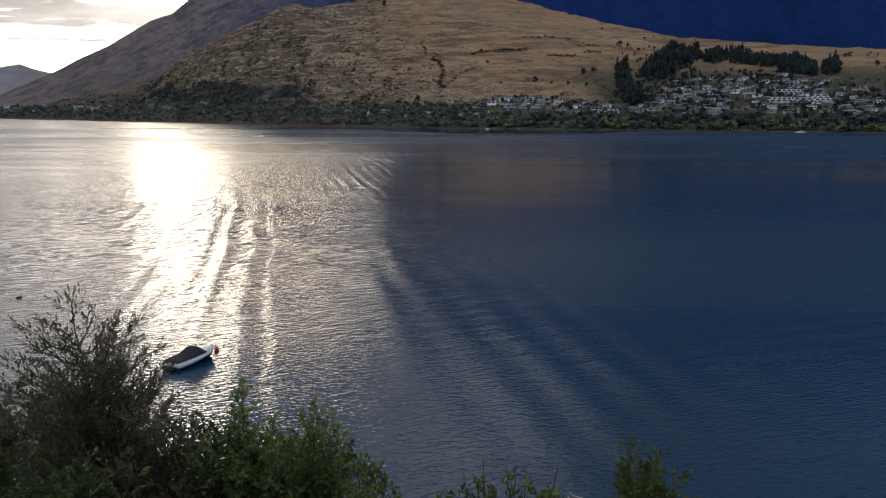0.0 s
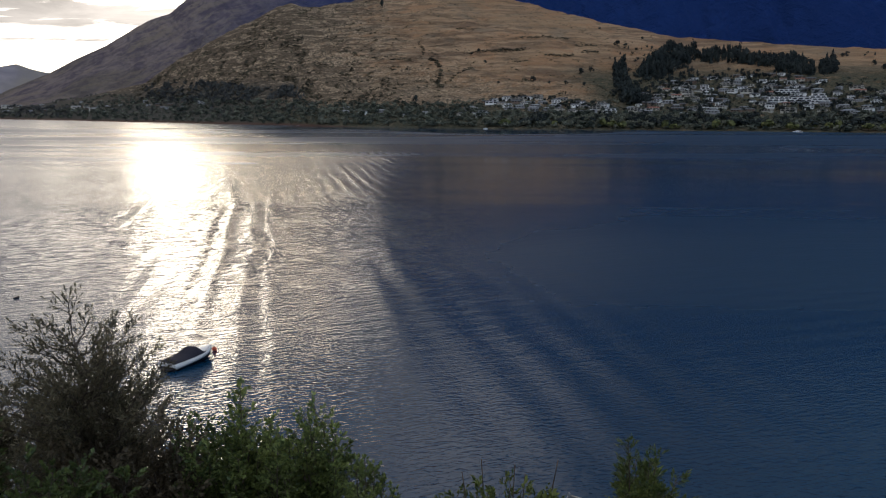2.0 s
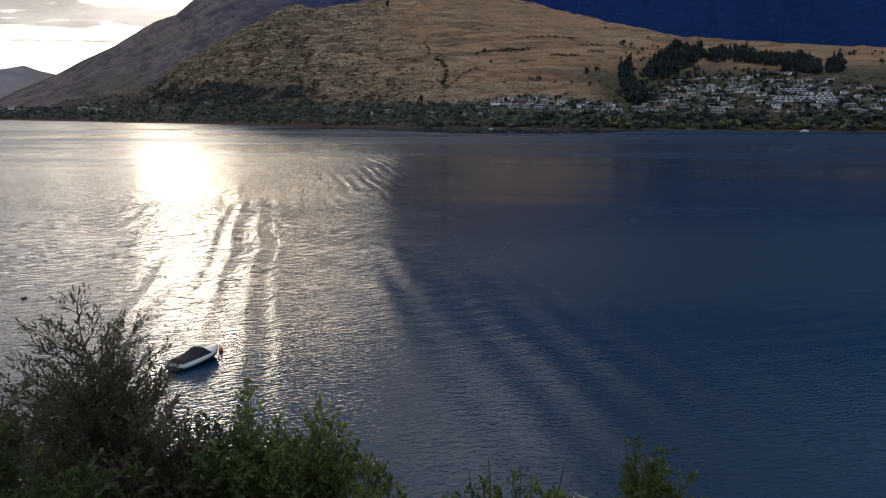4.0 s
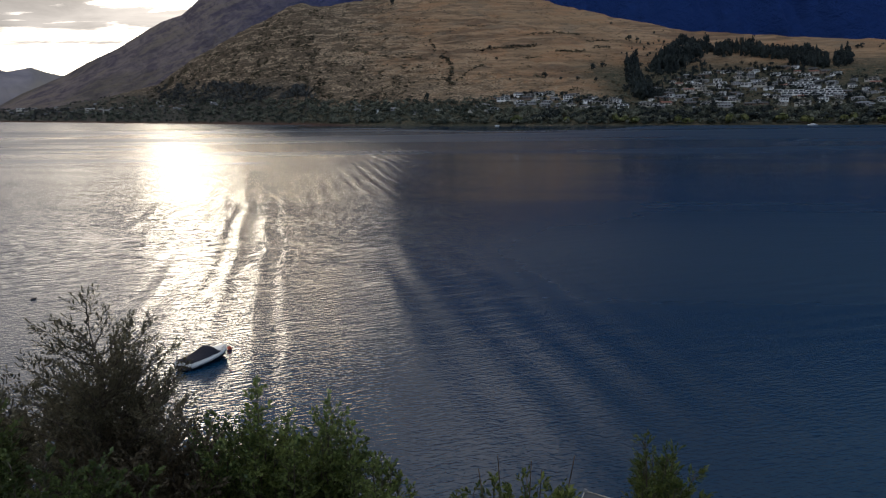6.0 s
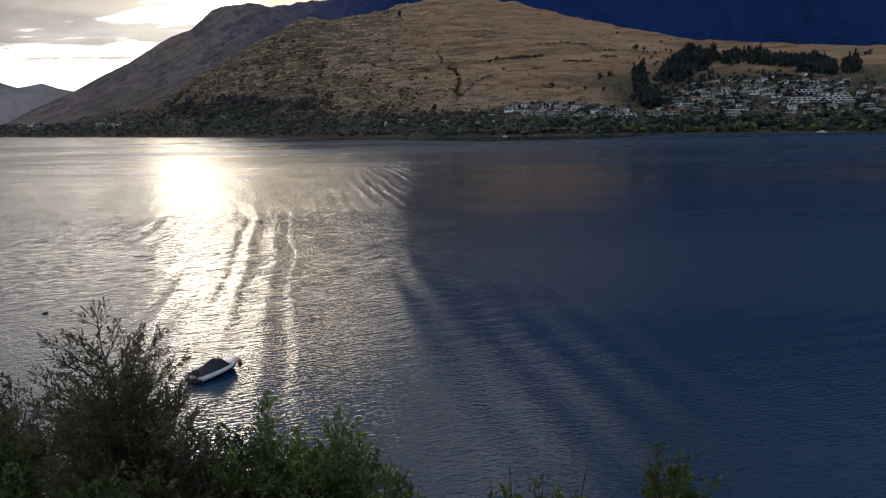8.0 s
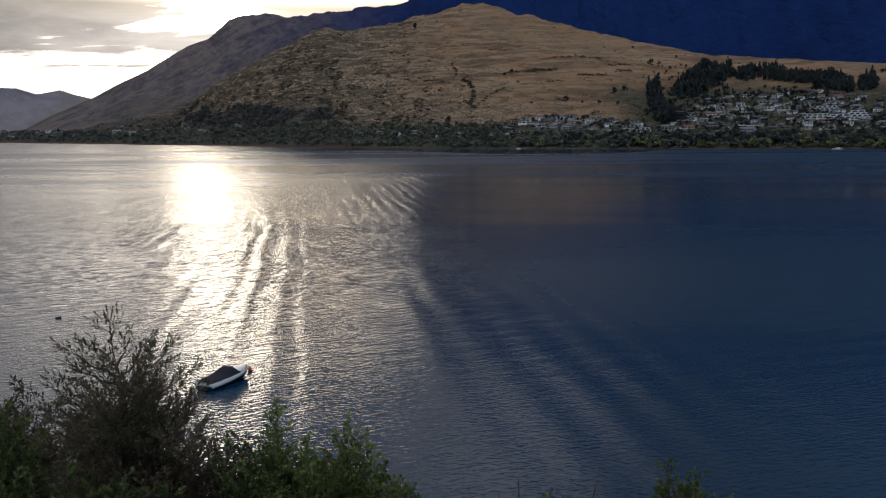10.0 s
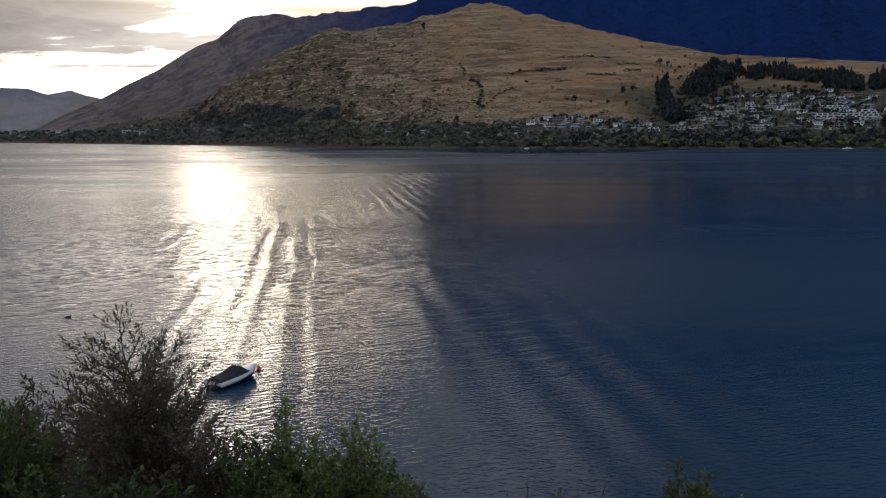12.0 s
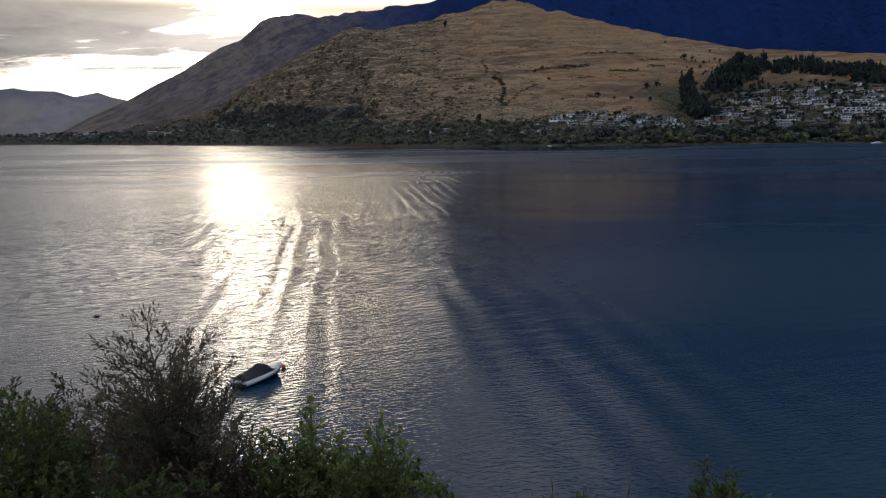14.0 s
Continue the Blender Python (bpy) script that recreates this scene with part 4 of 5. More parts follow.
pine = single_tree("pine_tree", clump_template(5, 110, 1.0, 0.62), FAR_DARK, "lone dark pine on the golden hillside", "tree", "lone trees on the hill")
plant_far(pine, [(-4.1, 7.05, 22, 17), (12.35, 4.3, 16, 15), (11.1, 5.45, 8, 9), (9.9, 2.4, 16, 16), (10.6, 2.55, 12, 13), (6.6, 1.95, 12, 12),
                 (10.2, 1.6, 9, 9), (-1.8, 0.45, 16, 11), (2.7, 4.0, 9, 9), (14.0, 4.75, 8, 9), (8.87, 1.7, 9, 8), (3.17, 3.25, 8, 8), (2.22, 3.85, 7, 9), (7.74, 1.75, 6, 7), (12.9, 4.3, 9, 10), (4.12, 1.8, 5, 6),
                 (25.6, 2.1, 16, 12), (28.4, 2.7, 14, 10), (29.0, 2.4, 14, 12), (21.5, 1.9, 15, 9), (19.0, 2.0, 13, 11)])
willow = single_tree("willow_tree", clump_template(92, 70), FAR_GOLD, "yellow-green rounded willow by the lake shore", "tree", "willows along the far shore")
rnd_willow = random.Random(5)
plant_far(willow, [(a + rnd_willow.uniform(-0.25, 0.25), shore_el(a) + rnd_willow.uniform(0.05, 0.16), rnd_willow.uniform(8, 13), rnd_willow.uniform(10, 17))
                   for a in (4.6, 8.2, 11.4, 12.2, 13.0, 15.6, 16.4, 19.5, 20.3, 22.6, 23.5, 24.1, 25.4, 26.1, 26.7, 28.3, 29.2, 30.1)])


# ---------------------------------------------------------------- boats
GEL_WHITE = plain("white_gelcoat", (0.78, 0.78, 0.77), 0.3, scale=1.5, vary=0.06)
HULL_NAVY = plain("navy_hull_paint", (0.010, 0.012, 0.024), 0.35, scale=1.5, vary=0.2)
CANVAS = plain("dark_canvas", (0.018, 0.018, 0.030), 0.85, scale=3.0, vary=0.3)
STEEL = plain("stainless_steel", (0.6, 0.6, 0.6), 0.25, 1.0, scale=4.0, vary=0.08)
BUOY_RED = plain("red_buoy_plastic", (0.56, 0.10, 0.055), 0.5, scale=3.0, vary=0.2)
FLOAT_DARK = plain("weathered_float", (0.05, 0.035, 0.028), 0.7, scale=4.0, vary=0.3)
ROPE = plain("mooring_rope", (0.25, 0.22, 0.17), 0.9, scale=10.0, vary=0.2)
BLACK = plain("black_plastic", (0.015, 0.015, 0.017), 0.4, scale=4.0, vary=0.2)

LENGTH, BEAM = 6.1, 2.5


def half_beam(s):
    return BEAM / 2 * (0.93 + 0.07 * min(1, s / 0.3)) * (1 - max(0.0, (s - 0.42) / 0.58) ** 3.0)


def sheer(s):
    return 0.74 + 0.24 * s * s


def loft(sections):
    """A skin through rows of points, one row a station."""
    bm = bmesh.new()
    rows = [[bm.verts.new(p) for p in row] for row in sections]
    for a, b in zip(rows, rows[1:]):
        for i in range(len(a) - 1):
            bm.faces.new((a[i], a[i + 1], b[i + 1], b[i]))
    return bm, rows


def tube(bm, points, radius, sides=5):
    """A bent tube; radius may taper as (start, end)."""
    r0, r1 = radius if isinstance(radius, tuple) else (radius, radius)
    rings = []
    for k, p in enumerate(points):
        p = Vector(p)
        d = (Vector(points[min(k + 1, len(points) - 1)]) - Vector(points[max(k - 1, 0)])).normalized()
        a = d.orthogonal().normalized()
        b = d.cross(a)
        r = r0 + (r1 - r0) * k / max(1, len(points) - 1)
        rings.append([bm.verts.new(p + (a * math.cos(6.2832 * i / sides) + b * math.sin(6.2832 * i / sides)) * r) for i in range(sides)])
    for q, w in zip(rings, rings[1:]):
        for i in range(sides):
            bm.faces.new((q[i], q[(i + 1) % sides], w[(i + 1) % sides], w[i]))
    bm.faces.new(rings[0][::-1])
    bm.faces.new(rings[-1])
    return bm


def runabout():
    boat = empty("motorboat", Matrix(), "white moored runabout with a dark canvas cover", "boat")
    stations = [k / 20 for k in range(21)]

    def at(s, f, z):
        return (f * max(half_beam(s), 0.02), s * LENGTH, z)

    def lower(s):
        keel, rub = -0.32 + 0.95 * max(0, (s - 0.72) / 0.28) ** 2, 0.30 + 0.45 * s * s
        half = [at(s, 0, keel), at(s, 0.72, 0.02 + 0.5 * max(0, (s - 0.6) / 0.4) ** 2), at(s, 0.93, rub)]
        return [(-x, y, z) for x, y, z in half[::-1]] + half[1:]

    bm, rows = loft([lower(s) for s in stations])
    bm.faces.new(rows[0])
    part("hull", bm, HULL_NAVY, boat, "dark navy lower hull", True)

    for side in (-1, 1):
        bm, _ = loft([[(side * x, y, z) for x, y, z in (at(s, 0.93, 0.30 + 0.45 * s * s), at(s, 1.02, 0.42 + 0.45 * s * s), at(s, 1.0, sheer(s)),
                                                        at(s, 0.86, sheer(s) + 0.05))] for s in stations])
        part("topside", bm, GEL_WHITE, boat, "white topside", True)
    bm, _ = loft([[at(s, f, sheer(s) + 0.05 + 0.10 * (1 - f * f)) for f in (-0.86, -0.5, 0, 0.5, 0.86)] for s in [0.63 + 0.0192 * k for k in range(20)]])
    part("foredeck", bm, GEL_WHITE, boat, "white foredeck", True)
    part("transom", box_bm(-1.12, 1.12, -0.06, 0.08, 0.44, 0.78, 0.03), GEL_WHITE, boat)
    part("swim_platform", box_bm(-0.85, 0.85, -0.45, -0.03, 0.22, 0.30, 0.03), HULL_NAVY, boat)

    def lid(s):
        hump = math.exp(-((s - 0.52) / 0.15) ** 2) * 0.55 + 0.20 * min(1, s / 0.10) - 0.34 * max(0, (s - 0.60) / 0.10)
        return [at(s, f, sheer(s) + 0.07 + max(0.0, hump) * (1 - (abs(f) / 0.93) ** 3.2) + 0.015 * math.sin(31 * s + 5 * f)) for f in
                (-0.93, -0.75, -0.5, -0.22, 0, 0.22, 0.5, 0.75, 0.93)]

    bm, _ = loft([lid(0.01 + 0.03 * k) for k in range(24)])
    cover = part("cover", bm, CANVAS, boat, "dark canvas cover", True)
    for side in (-1, 1):
        part("seam", tube(bmesh.new(), [(side * half_beam(s) * 0.89, s * LENGTH, sheer(s) + 0.07) for s in (0.02, 0.15, 0.3, 0.45, 0.6, 0.68)], 0.018), ROPE, cover)
        part("bow_rail", tube(bmesh.new(), [(side * half_beam(s) * 0.9, s * LENGTH, sheer(s) + z) for s, z in
                                            ((0.66, 0.05), (0.70, 0.24), (0.8, 0.3), (0.9, 0.32), (0.97, 0.3), (0.985, 0.06))], 0.018), STEEL, boat)
        part("cleat", box_bm(side * 0.95 - 0.03, side * 0.95 + 0.03, 0.35, 0.6, sheer(0.05) + 0.04, sheer(0.05) + 0.11, 0.015), STEEL, boat)
    part("stern_drive", box_bm(-0.16, 0.16, -0.42, -0.05, -0.35, 0.2, 0.05), BLACK, boat)
    return boat


boat = runabout()
boat.matrix_basis = pose(-26.65, 73.1, -0.02, 0, 0, -26.5)


def buoy_at(p):
    b = empty("mooring_buoy", Matrix.Translation(p), "round red mooring buoy floating beside the boat", "buoy")
    bm = bmesh.new()
    bmesh.ops.create_uvsphere(bm, u_segments=20, v_segments=12, radius=0.26, matrix=Matrix.Translation((0, 0, 0.12)) @ Matrix.Diagonal((1, 1, 0.92, 1)))
    part("float", bm, BUOY_RED, b, "", True)
    bm = bmesh.new()
    ring = [(0.09 * math.cos(a), 0, 0.47 + 0.09 * math.sin(a)) for a in [6.2832 * k / 10 for k in range(11)]]
    part("ring", tube(bm, ring, 0.016), STEEL, b)
    part("collar", tube(bmesh.new(), [(0, 0, 0.36), (0, 0, 0.42)], 0.06, 10), BLACK, b)
    return b


buoy_at((-23.98, 79.8, 0))
bow = boat.matrix_basis @ Vector((0, LENGTH, 1.05))
line = [bow.lerp(Vector((-23.98, 79.8, 0.45)), k / 8) - Vector((0, 0, 0.25 * math.sin(math.pi * k / 8))) for k in range(9)]
tagged(part("mooring_line", tube(bmesh.new(), line, 0.015), ROPE), "thin rope from the boat's bow to the buoy", "rope")


def small_float(p):
    b = empty("mooring_float", Matrix.Translation(p) @ pose(0, 0, 0, 0, 0, 20), "small dark weathered mooring float on the lake", "float")
    bm = bmesh.new()
    bmesh.ops.create_uvsphere(bm, u_segments=14, v_segments=8, radius=0.2, matrix=Matrix.Translation((0, 0, 0.06)) @ Matrix.Diagonal((2.0, 1, 0.8, 1)))
    part("body", bm, FLOAT_DARK, b, "", True)
    bm = tube(bmesh.new(), [(0.28, 0, 0.1), (0.33, 0, 0.26), (0.36, 0, 0.34)], (0.06, 0.04), 7)
    part("handle", bm, FLOAT_DARK, b, "", True)


small_float((-57.4, 103.2, 0))


def launch():
    """A white cabin launch, 13 m long."""
    b = empty("cabin_launch", Matrix(), "white cabin launch moored by the far shore", "boat", "launches by the far shore")
    rows = []
    for k in range(11):
        s = k / 10
        w = 1.9 * (1 - max(0, (s - 0.45) / 0.55) ** 2.2) + 0.03
        h = 1.2 + 0.6 * s * s
        rows.append([(-w, 13 * s, h), (-w * 0.85, 13 * s, 0.1), (0, 13 * s, -0.4), (w * 0.85, 13 * s, 0.1), (w, 13 * s, h)])
    bm, r = loft(rows)
    for a, c in zip(r, r[1:]):
        bm.faces.new((a[4], a[0], c[0], c[4]))
    bm.faces.new(r[0])
    part("hull", bm, GEL_WHITE, b)
    cabin = part("cabin", box_bm(-1.5, 1.5, 3.0, 8.6, 1.2, 3.0, 0.25), GEL_WHITE, b)
    for side in (-1, 1):
        part("cabin_window", box_bm(side * 1.5 - 0.03, side * 1.5 + 0.03, 3.6, 8.0, 2.0, 2.6), PANE, cabin)
    return b


first_launch = launch()


def by_shore(az, gap):
    r = float(np.interp(az, *SHORE)) - gap
    return r * math.sin(radians(az)), r * math.cos(radians(az))


for k, (az, turn) in enumerate(((24.6, 78), (3.4, 95))):
    px, py = by_shore(az, 14)
    m = pose(px, py, 0, 0, 0, turn)
    ob = first_launch if k == 0 else copy_thing(first_launch, m)
    ob.matrix_basis = m
    ob.scale = (0.8, 0.8, 0.7) if k == 0 else (0.5, 0.5, 0.45)


# ---------------------------------------------------------------- the bank's plants
def tip(az, el, dist):
    """A place by bearing, height angle from the eye and level distance."""
    a = radians(az)
    return Vector((dist * math.sin(a), dist * math.cos(a), EYE + dist * math.tan(radians(el))))


def swept(a, b, rise, wander, rnd, n=7):
    """A stem from a to b that first leans, then rises, with a slight wander."""
    out = []
    for k in range(n):
        f = k / (n - 1)
        p = a.lerp(b, f)
        p.z -= rise * f * (1 - f)
        p += Vector((rnd.uniform(-1, 1), rnd.uniform(-1, 1), rnd.uniform(-0.4, 0.4))) * wander * math.sin(math.pi * min(1, f * 1.1))
        out.append(p)
    return out


class Leaves:
    def __init__(self):
        self.v, self.f = [], []

    def add(self, p, d, side, length, width, curl):
        up = side.cross(d)
        i = len(self.v)
        mid = p + d * (length * 0.45)
        self.v += [p, mid + side * (width / 2) + up * curl * width, p + d * length - up * curl * width, mid - side * (width / 2) + up * curl * width]
        self.f += [(i, i + 1, i + 2), (i, i + 2, i + 3)]


class Wood:
    """Tapered stems gathered into one mesh."""

    def __init__(self):
        self.v, self.f = [], []

    def stem(self, points, r0, r1, sides=5):
        base = len(self.v)
        for k, p in enumerate(points):
            d = (points[min(k + 1, len(points) - 1)] - points[max(k - 1, 0)]).normalized()
            a = d.orthogonal().normalized()
            b = d.cross(a)
            r = r0 + (r1 - r0) * k / (len(points) - 1)
            for i in range(sides):
                t = 6.2832 * i / sides
                self.v.append(p + a * (math.cos(t) * r) + b * (math.sin(t) * r))
        for k in range(len(points) - 1):
            q = base + k * sides
            for i in range(sides):
                j = (i + 1) % sides
                self.f.append((q + i, q + j, q + sides + j, q + sides + i))
        self.f.append(tuple(range(base, base + sides))[::-1])
        self.f.append(tuple(range(len(self.v) - sides, len(self.v))))


def around(d, rnd):
    o = d.orthogonal().normalized()
    t = rnd.uniform(0, 6.2832)
    return o * math.cos(t) + d.cross(o) * math.sin(t)


def leafy_twig(leaves, p, end, rnd, leaf, pairs):
    way = (end - p).normalized()
    m = max(2, int((end - p).length / pairs))
    for j in range(m + 1):
        q = p.lerp(end, min(1.0, (j + 0.6) / (m + 0.6)))
        for s in ((-1, 1) if j < m else (1,)):
            side = way.cross(Vector((rnd.uniform(-1, 1), rnd.uniform(-1, 1), rnd.uniform(0.2, 1)))).normalized() * s
            out = (way * rnd.uniform(0.8, 1.4) + side * rnd.uniform(0.35, 1.0) + Vector((0, 0, rnd.uniform(-0.2, 0.3)))).normalized()
            if j == m:
                out = way
            cross = out.cross(Vector((rnd.uniform(-0.7, 0.7), rnd.uniform(-0.7, 0.7), 1))).normalized()
            z = rnd.uniform(0.65, 1.25)
            leaves.add(q, out, cross, leaf[0] * z, leaf[1] * z, rnd.uniform(-0.05, 0.3))


def shrub(name, label, category, leaf_mat, az, dist, fork_el, leaders, extra=10, branch=0.6, every=0.2, twig=0.22, gap=0.10, leaf=(0.08, 0.028), pairs=0.05,
          steep=0.9, bare=0.10, thick=0.035, seed=1, drop=1.6, depth=0.8, lower=0.0, fan=0.0):
    """A many-stemmed shrub or young tree: leaders are the tops of its main stems (bearing, height angle). fan: how steeply
    the stems leave an upright trunk (0: they all rise from one low fork)."""
    rnd = random.Random(seed)
    foot = tip(az, 0, dist)
    foot.z = float(bank_height(foot.x, foot.y)) - 0.15
    fork = tip(az, fork_el, dist) - foot
    thing = empty(name, Matrix.Translation(foot), label, category, "plants on the bank")
    wood, leaves = Wood(), Leaves()
    trunk = swept(Vector(), fork, 0.0, 0.10, rnd, 6)
    wood.stem(trunk, thick * 1.9, thick * 1.2, 7)
    tops = [(tip(a, e - lower, dist + rnd.uniform(-depth, depth) * 0.5) - foot, 1.0) for a, e in leaders]
    for _ in range(extra):
        (a0, e0), (a1, e1) = rnd.choice(leaders), rnd.choice(leaders)
        f = rnd.random()
        tops.append((tip(a0 + (a1 - a0) * f + rnd.uniform(-0.5, 0.5), min(e0, e1) - rnd.uniform(0.2, drop * 2.2), dist + rnd.uniform(-depth, depth)) - foot, 0.8))
    apex = max((top for top, _ in tops), key=lambda q: q.z)
    spine = swept(fork, apex, 0.0, 0.12, rnd, 9)
    if fan:
        wood.stem(spine, thick * 1.2, 0.006, 6)
    for top, scale in tops:
        start = fork + (trunk[3] - fork) * rnd.uniform(0, 0.6)
        if fan:
            out = math.hypot(top.x - spine[4].x, top.y - spine[4].y)
            f = min(0.93, max(0.0, (top.z - fan * out * rnd.uniform(0.8, 1.2) - fork.z) / (apex.z - fork.z))) * 8
            start = spine[int(f)].lerp(spine[int(f) + 1], f - int(f))
        stem = swept(start, top, 0.18 * (top - start).length, 0.05, rnd)
        wood.stem(stem, thick * 0.7 * scale, 0.004, 5)
        length = sum((q - p).length for p, q in zip(stem, stem[1:]))
        n = max(4, int(length / every))
        for k in range(n + 1):
            f = min(0.999, bare + (1 - bare) * (k + rnd.random()) / n)
            g = f * (len(stem) - 1)
            i = int(g)
            p = stem[i].lerp(stem[i + 1], g - i)
            d = (stem[i + 1] - stem[i]).normalized()
            way = (around(d, rnd) + d * steep + Vector((0, 0, 0.2))).normalized()
            size = branch * rnd.uniform(0.6, 1.2) * (1.0 - 0.62 * f ** 1.2)
            end = p + way * size + Vector((0, 0, size * 0.12))
            wood.stem([p, (p + end) / 2 - Vector((0, 0, size * 0.06)), end], 0.007, 0.002, 3)
            m = max(2, int(size / gap))
            for j in range(m + 1):
                q = p.lerp(end, (j + 0.7) / (m + 0.7))
                out = (around(way, rnd) * 0.65 + way * 1.05 + Vector((0, 0, 0.15))).normalized() if j < m else way
                t = twig * rnd.uniform(0.6, 1.15) * (1 - 0.35 * j / m)
                leafy_twig(leaves, q, q + out * t, rnd, leaf, pairs)
    mesh_object("trunk", wood.v, wood.f, BARK, thing)
    mesh_object("crown", leaves.v, leaves.f, leaf_mat, thing)
    return thing


PLUME = dict(leaf=(0.070, 0.028), branch=0.46, every=0.085, twig=0.17, gap=0.085, pairs=0.042, steep=1.6)
OLIVE = dict(leaf=(0.074, 0.033), branch=0.54, every=0.11, twig=0.20, gap=0.085, pairs=0.042, steep=0.95)
GREEN = dict(leaf=(0.070, 0.050), branch=0.40, every=0.085, twig=0.13, gap=0.075, pairs=0.046, steep=0.8)
shrub("feathery_shrub", "large open shrub with small olive-brown leaves, on the bank", "shrub", LEAF_OLIVE, -24.9, 13.0, -26.0,
      [(-26.0, -12.0), (-25.0, -13.4), (-27.4, -13.2), (-28.4, -14.6), (-29.8, -15.6), (-30.8, -17.2), (-31.4, -18.6), (-31.9, -20.4), (-23.3, -13.6), (-24.2, -14.4),
       (-22.4, -15.2), (-21.6, -16.4), (-20.8, -17.8), (-20.0, -19.2), (-19.4, -20.8), (-26.4, -14.8), (-28.9, -16.8), (-22.8, -16.6), (-27.3, -16.2), (-30.0, -18.4),
       (-25.4, -15.8), (-21.4, -18.8), (-24.0, -16.8), (-28.0, -18.2), (-19.4, -22.8), (-31.0, -22.4), (-22.2, -13.9), (-21.0, -15.6), (-28.6, -13.4), (-20.2, -17.0)], 48, seed=3, drop=2.6, lower=0.75, depth=1.6, fan=0.72, **PLUME)
shrub("brown_shrub", "dense reddish-brown shrub on the bank", "shrub", LEAF_BROWN, -21.3, 12.2, -30,
      [(-22.8, -21.4), (-21.4, -21.0), (-20.0, -21.6), (-24.5, -22.0), (-18.9, -23.2), (-26.3, -22.5), (-18.6, -25.0), (-28.0, -23.0), (-23.6, -21.2), (-25.4, -21.6)], 60, seed=4, drop=2.2,
      leaf=(0.085, 0.045), branch=0.6, every=0.12, gap=0.09, pairs=0.055)
shrub("spire_tree", "young green tree with a narrow leafy spire", "tree", LEAF_GREEN, -15.2, 12.0, -30,
      [(-15.0, -19.6), (-15.1, -20.2), (-15.6, -21.8), (-14.5, -22.4), (-16.3, -22.6), (-13.9, -24.0)], 34, seed=5, drop=1.6, **GREEN)
shrub("green_bush", "leafy green bush on the bank", "bush", LEAF_GREEN, -17.8, 12.4, -30,
      [(-17.9, -21.4), (-18.8, -22.1), (-16.9, -22.0), (-19.6, -23.0), (-16.2, -23.2)], 40, seed=6, drop=1.6, **GREEN)
shrub("green_bush", "leafy green bush on the bank", "bush", LEAF_GREEN, -12.6, 11.8, -31,
      [(-13.0, -22.1), (-12.3, -23.1), (-13.8, -23.4), (-11.6, -23.8)], 28, seed=7, drop=1.6, **GREEN)
shrub("green_bush", "tall dense leafy green bush on the bank", "bush", LEAF_GREEN, -9.4, 11.8, -31,
      [(-9.6, -21.4), (-10.4, -21.9), (-8.9, -22.2), (-11.2, -22.8), (-8.1, -23.2), (-7.4, -24.2), (-10.0, -22.8)], 26, seed=8, drop=1.6, **GREEN)
shrub("green_bush", "low leafy green bush on the bank", "bush", LEAF_GREEN, -6.0, 11.4, -31,
      [(-5.9, -25.2), (-6.6, -25.1), (-5.2, -25.9), (-4.4, -26.7), (-3.8, -27.7), (-7.2, -25.6)], 14, seed=9, drop=1.2, **GREEN)
shrub("olive_bush", "dark olive bush with upright sprigs on the bank", "bush", LEAF_OLIVE, -33.0, 15.5, -24,
      [(-34.8, -16.4), (-33.0, -17.4), (-31.3, -16.6), (-30.2, -17.8), (-36.0, -16.6), (-32.2, -18.2), (-29.2, -18.8)], 28, seed=10, drop=1.8,
      leaf=(0.10, 0.045), branch=0.7, every=0.12, gap=0.10, pairs=0.055)
shrub("olive_bush", "dense dull olive bush behind the feathery shrub", "bush", LEAF_OLIVE, -25.8, 14.6, -26,
      [(-31.8, -18.6), (-29.8, -18.0), (-27.6, -17.8), (-25.4, -17.6), (-23.4, -17.9), (-21.8, -19.0), (-20.4, -20.4), (-26.6, -19.0), (-28.6, -19.4), (-22.8, -19.8)],
      64, seed=15, drop=2.2, depth=1.2, leaf=(0.085, 0.040), branch=0.55, every=0.13, gap=0.10, pairs=0.052)
shrub("dark_green_bush", "dense dark green bush on the bank", "bush", LEAF_DARK, -32.5, 12.0, -29,
      [(-34.2, -16.9), (-35.5, -17.2), (-33.2, -17.8), (-32.3, -18.6), (-31.6, -19.8), (-36.5, -17.7), (-34.8, -18.2)], 28, seed=11,
      leaf=(0.072, 0.040), branch=0.55, every=0.10, gap=0.08, pairs=0.05, drop=1.8)
shrub("dark_green_bush", "dark leafy olive-green bush low on the bank", "bush", LEAF_DARK, -31.5, 10.5, -33,
      [(-35.5, -20.7), (-33.5, -21.7), (-31.5, -22.2), (-29.5, -22.6), (-27.8, -23.2), (-26.0, -23.4), (-24.4, -24.0), (-23.0, -24.6)], 30, seed=12, drop=1.6, **GREEN)
shrub("golden_conifer", "small feathery yellow-green conifer with browned tips", "shrub", LEAF_YELLOW, 15.2, 10.0, -31,
      [(14.2, -23.4), (14.8, -24.7), (16.3, -24.2), (15.6, -25.7), (17.8, -25.3), (17.0, -26.5), (13.9, -26.3), (13.5, -27.5), (15.2, -26.8), (18.4, -26.8)], 64, seed=13, drop=1.2,
      leaf=(0.062, 0.026), branch=0.28, every=0.07, twig=0.13, gap=0.05, pairs=0.03, steep=1.1)
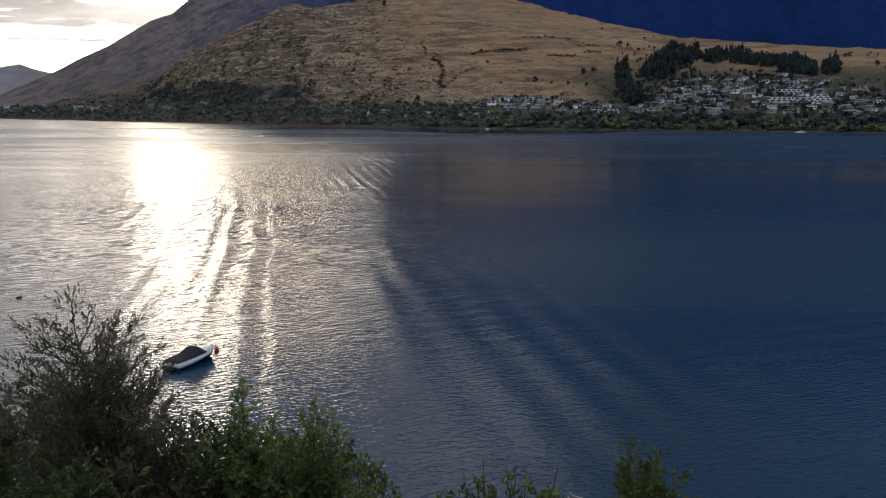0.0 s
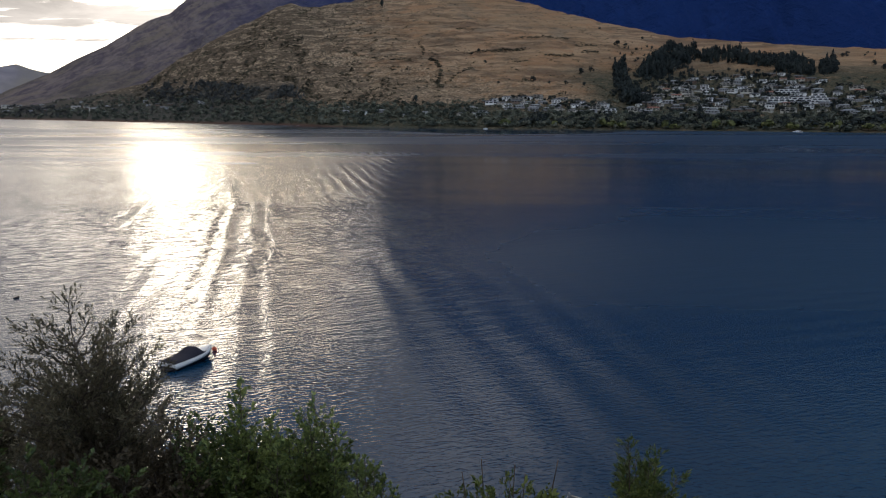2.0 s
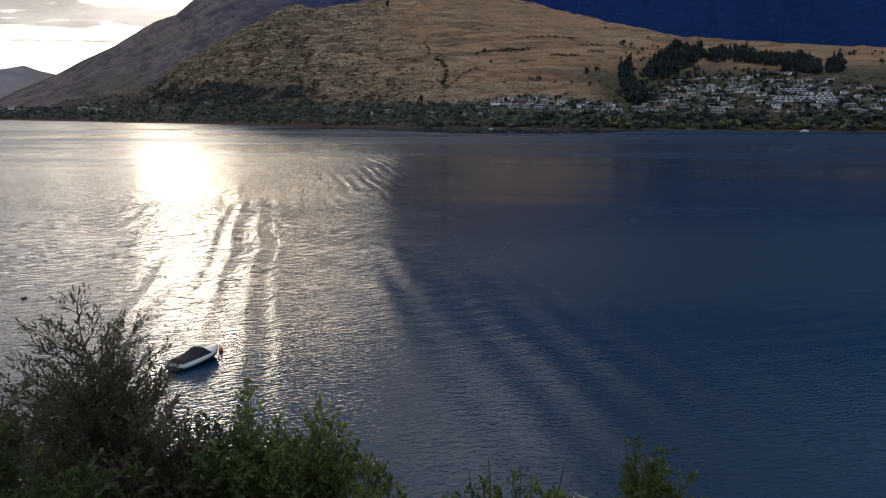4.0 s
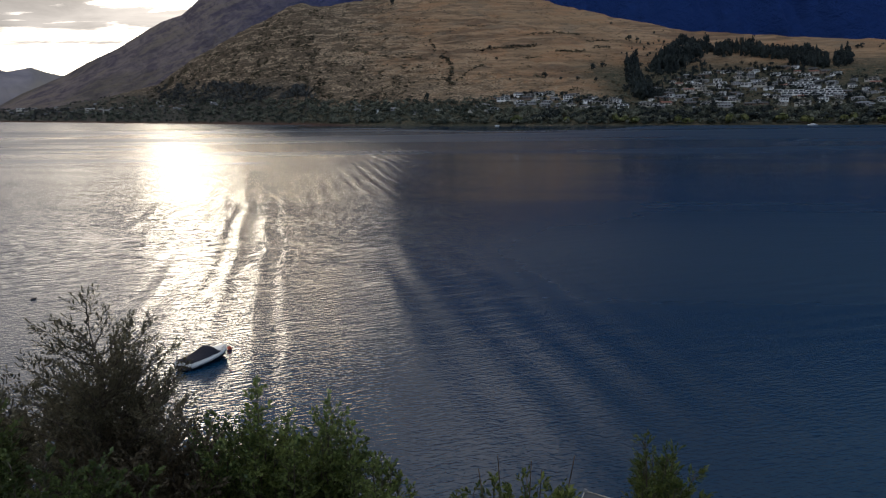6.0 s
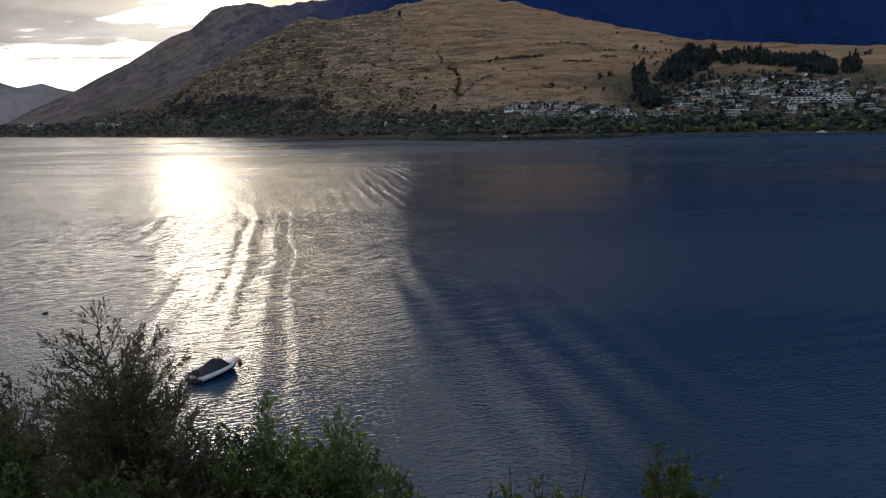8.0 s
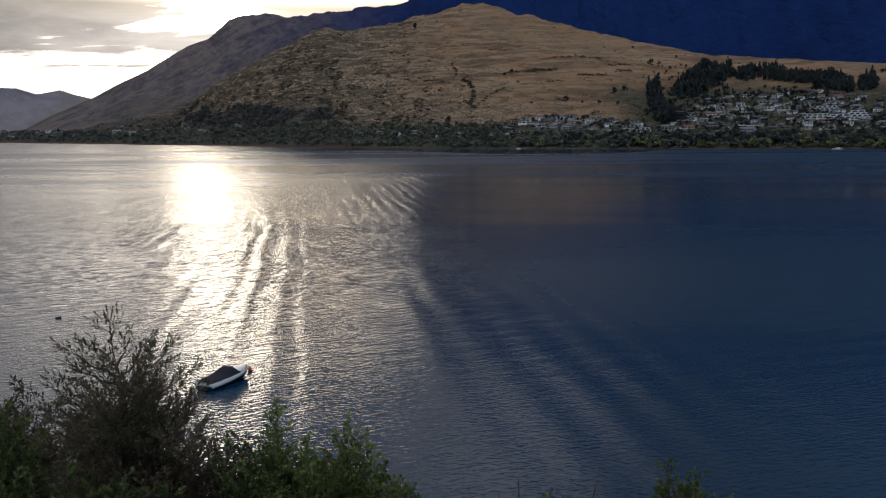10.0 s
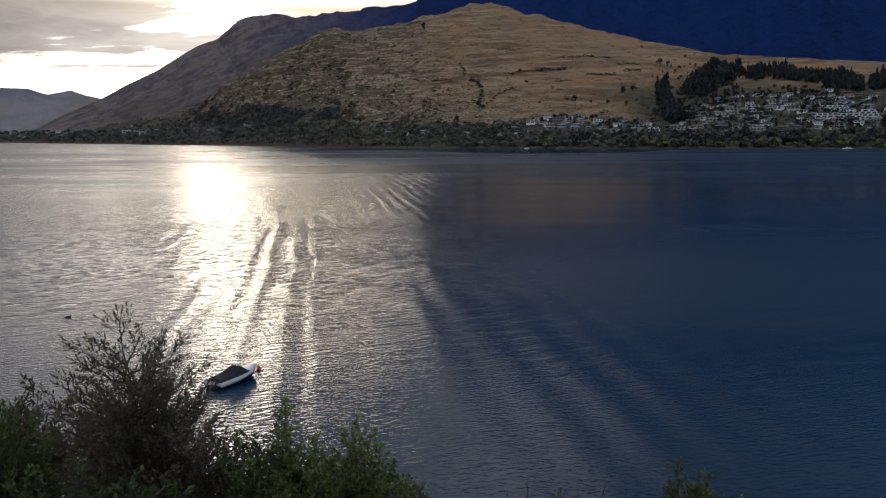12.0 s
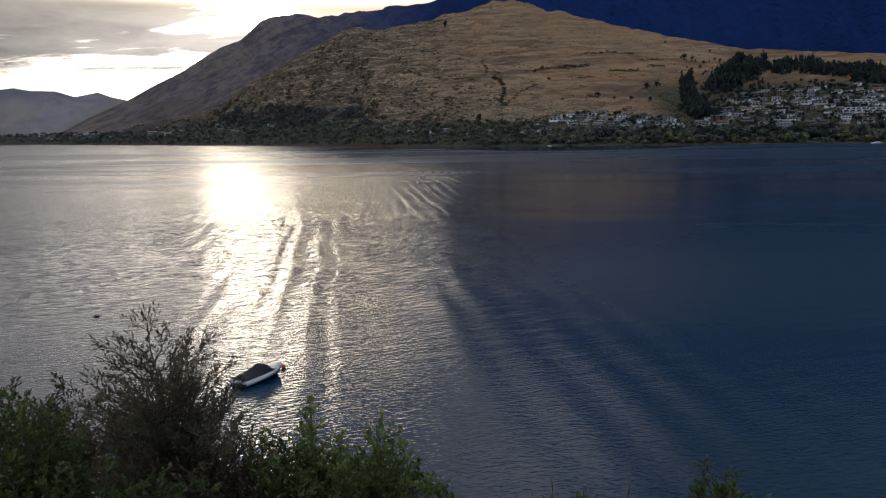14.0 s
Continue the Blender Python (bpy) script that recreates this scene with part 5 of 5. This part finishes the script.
shrub("leggy_shrub", "low shrub with long bare whips", "shrub", LEAF_YELLOW, 4.6, 9.0, -32,
      [(1.2, -27.6), (3.1, -27.1), (4.0, -27.7), (5.4, -26.7), (6.2, -27.1), (7.6, -27.4), (0.2, -28.0), (8.4, -27.6)], 10, seed=14, drop=0.7,
      leaf=(0.07, 0.036), branch=0.25, every=0.12, twig=0.14, gap=0.09, pairs=0.05)


def whips():
    rnd = random.Random(2)
    foot = tip(4.8, 0, 8.9)
    foot.z = float(bank_height(foot.x, foot.y)) - 0.1
    thing = empty("dry_stalks", Matrix.Translation(foot), "thin bare stalks above the low shrub", "stalks", "plants on the bank")
    for az, el in ((1.6, -25.9), (3.1, -25.0), (5.7, -25.3), (6.5, -25.9), (9.0, -24.8)):
        top = tip(az, el, 8.9)
        stalk = swept(foot, top, 0.5, 0.04, rnd, 6)
        part("stalk", tube(bmesh.new(), [p - foot for p in stalk], (0.020, 0.006), 5), BARK, thing)


whips()


def hut():
    """A small gabled hut on the bank, of which the end of the roof shows."""
    top = tip(9.95, -27.1, 17.0)
    ground = float(bank_height(top.x, top.y)) - 1.2
    thing = empty("garden_hut", Matrix.Translation((top.x, top.y, ground)) @ pose(0, 0, 0, 0, 0, -34), "small grey hut with a pale-edged gable roof", "hut")
    high = top.z - ground - 0.02
    eave, half, length = high - 0.95, 1.4, 3.2
    part("wall", box_bm(0.25, length - 0.25, -1.1, 1.1, 0, eave + 0.1), GREY_WALL, thing)
    bm = bmesh.new()
    ends = []
    for x in (0.0, length):
        ends.append([bm.verts.new((x, y, z)) for y, z in ((-half, eave), (0, high), (half, eave), (half, eave - 0.12), (0, high - 0.14), (-half, eave - 0.12))])
    for i in range(6):
        j = (i + 1) % 6
        bm.faces.new((ends[0][i], ends[0][j], ends[1][j], ends[1][i]))
    for e in ends:
        bm.faces.new((e[0], e[1], e[4], e[5]))
        bm.faces.new((e[1], e[2], e[3], e[4]))
    roof = part("roof", bm, DARK_ROOF, thing)
    for side in (-1, 1):
        part("bargeboard", tube(bmesh.new(), [Vector((-0.02, side * half, eave)), Vector((-0.02, 0, high + 0.01))], 0.012, 5), CREAM_WALL, roof, "pale bargeboard")
    part("ridge_cap", tube(bmesh.new(), [Vector((-0.02, 0, high + 0.01)), Vector((length + 0.02, 0, high + 0.01))], 0.012, 5), CREAM_WALL, roof, "pale ridge cap")
    part("finial", tube(bmesh.new(), [(0, 0, high), (0, 0, high + 0.04), (0, 0, high + 0.06)], (0.05, 0.03), 7), PALE_ROOF, roof)


hut()
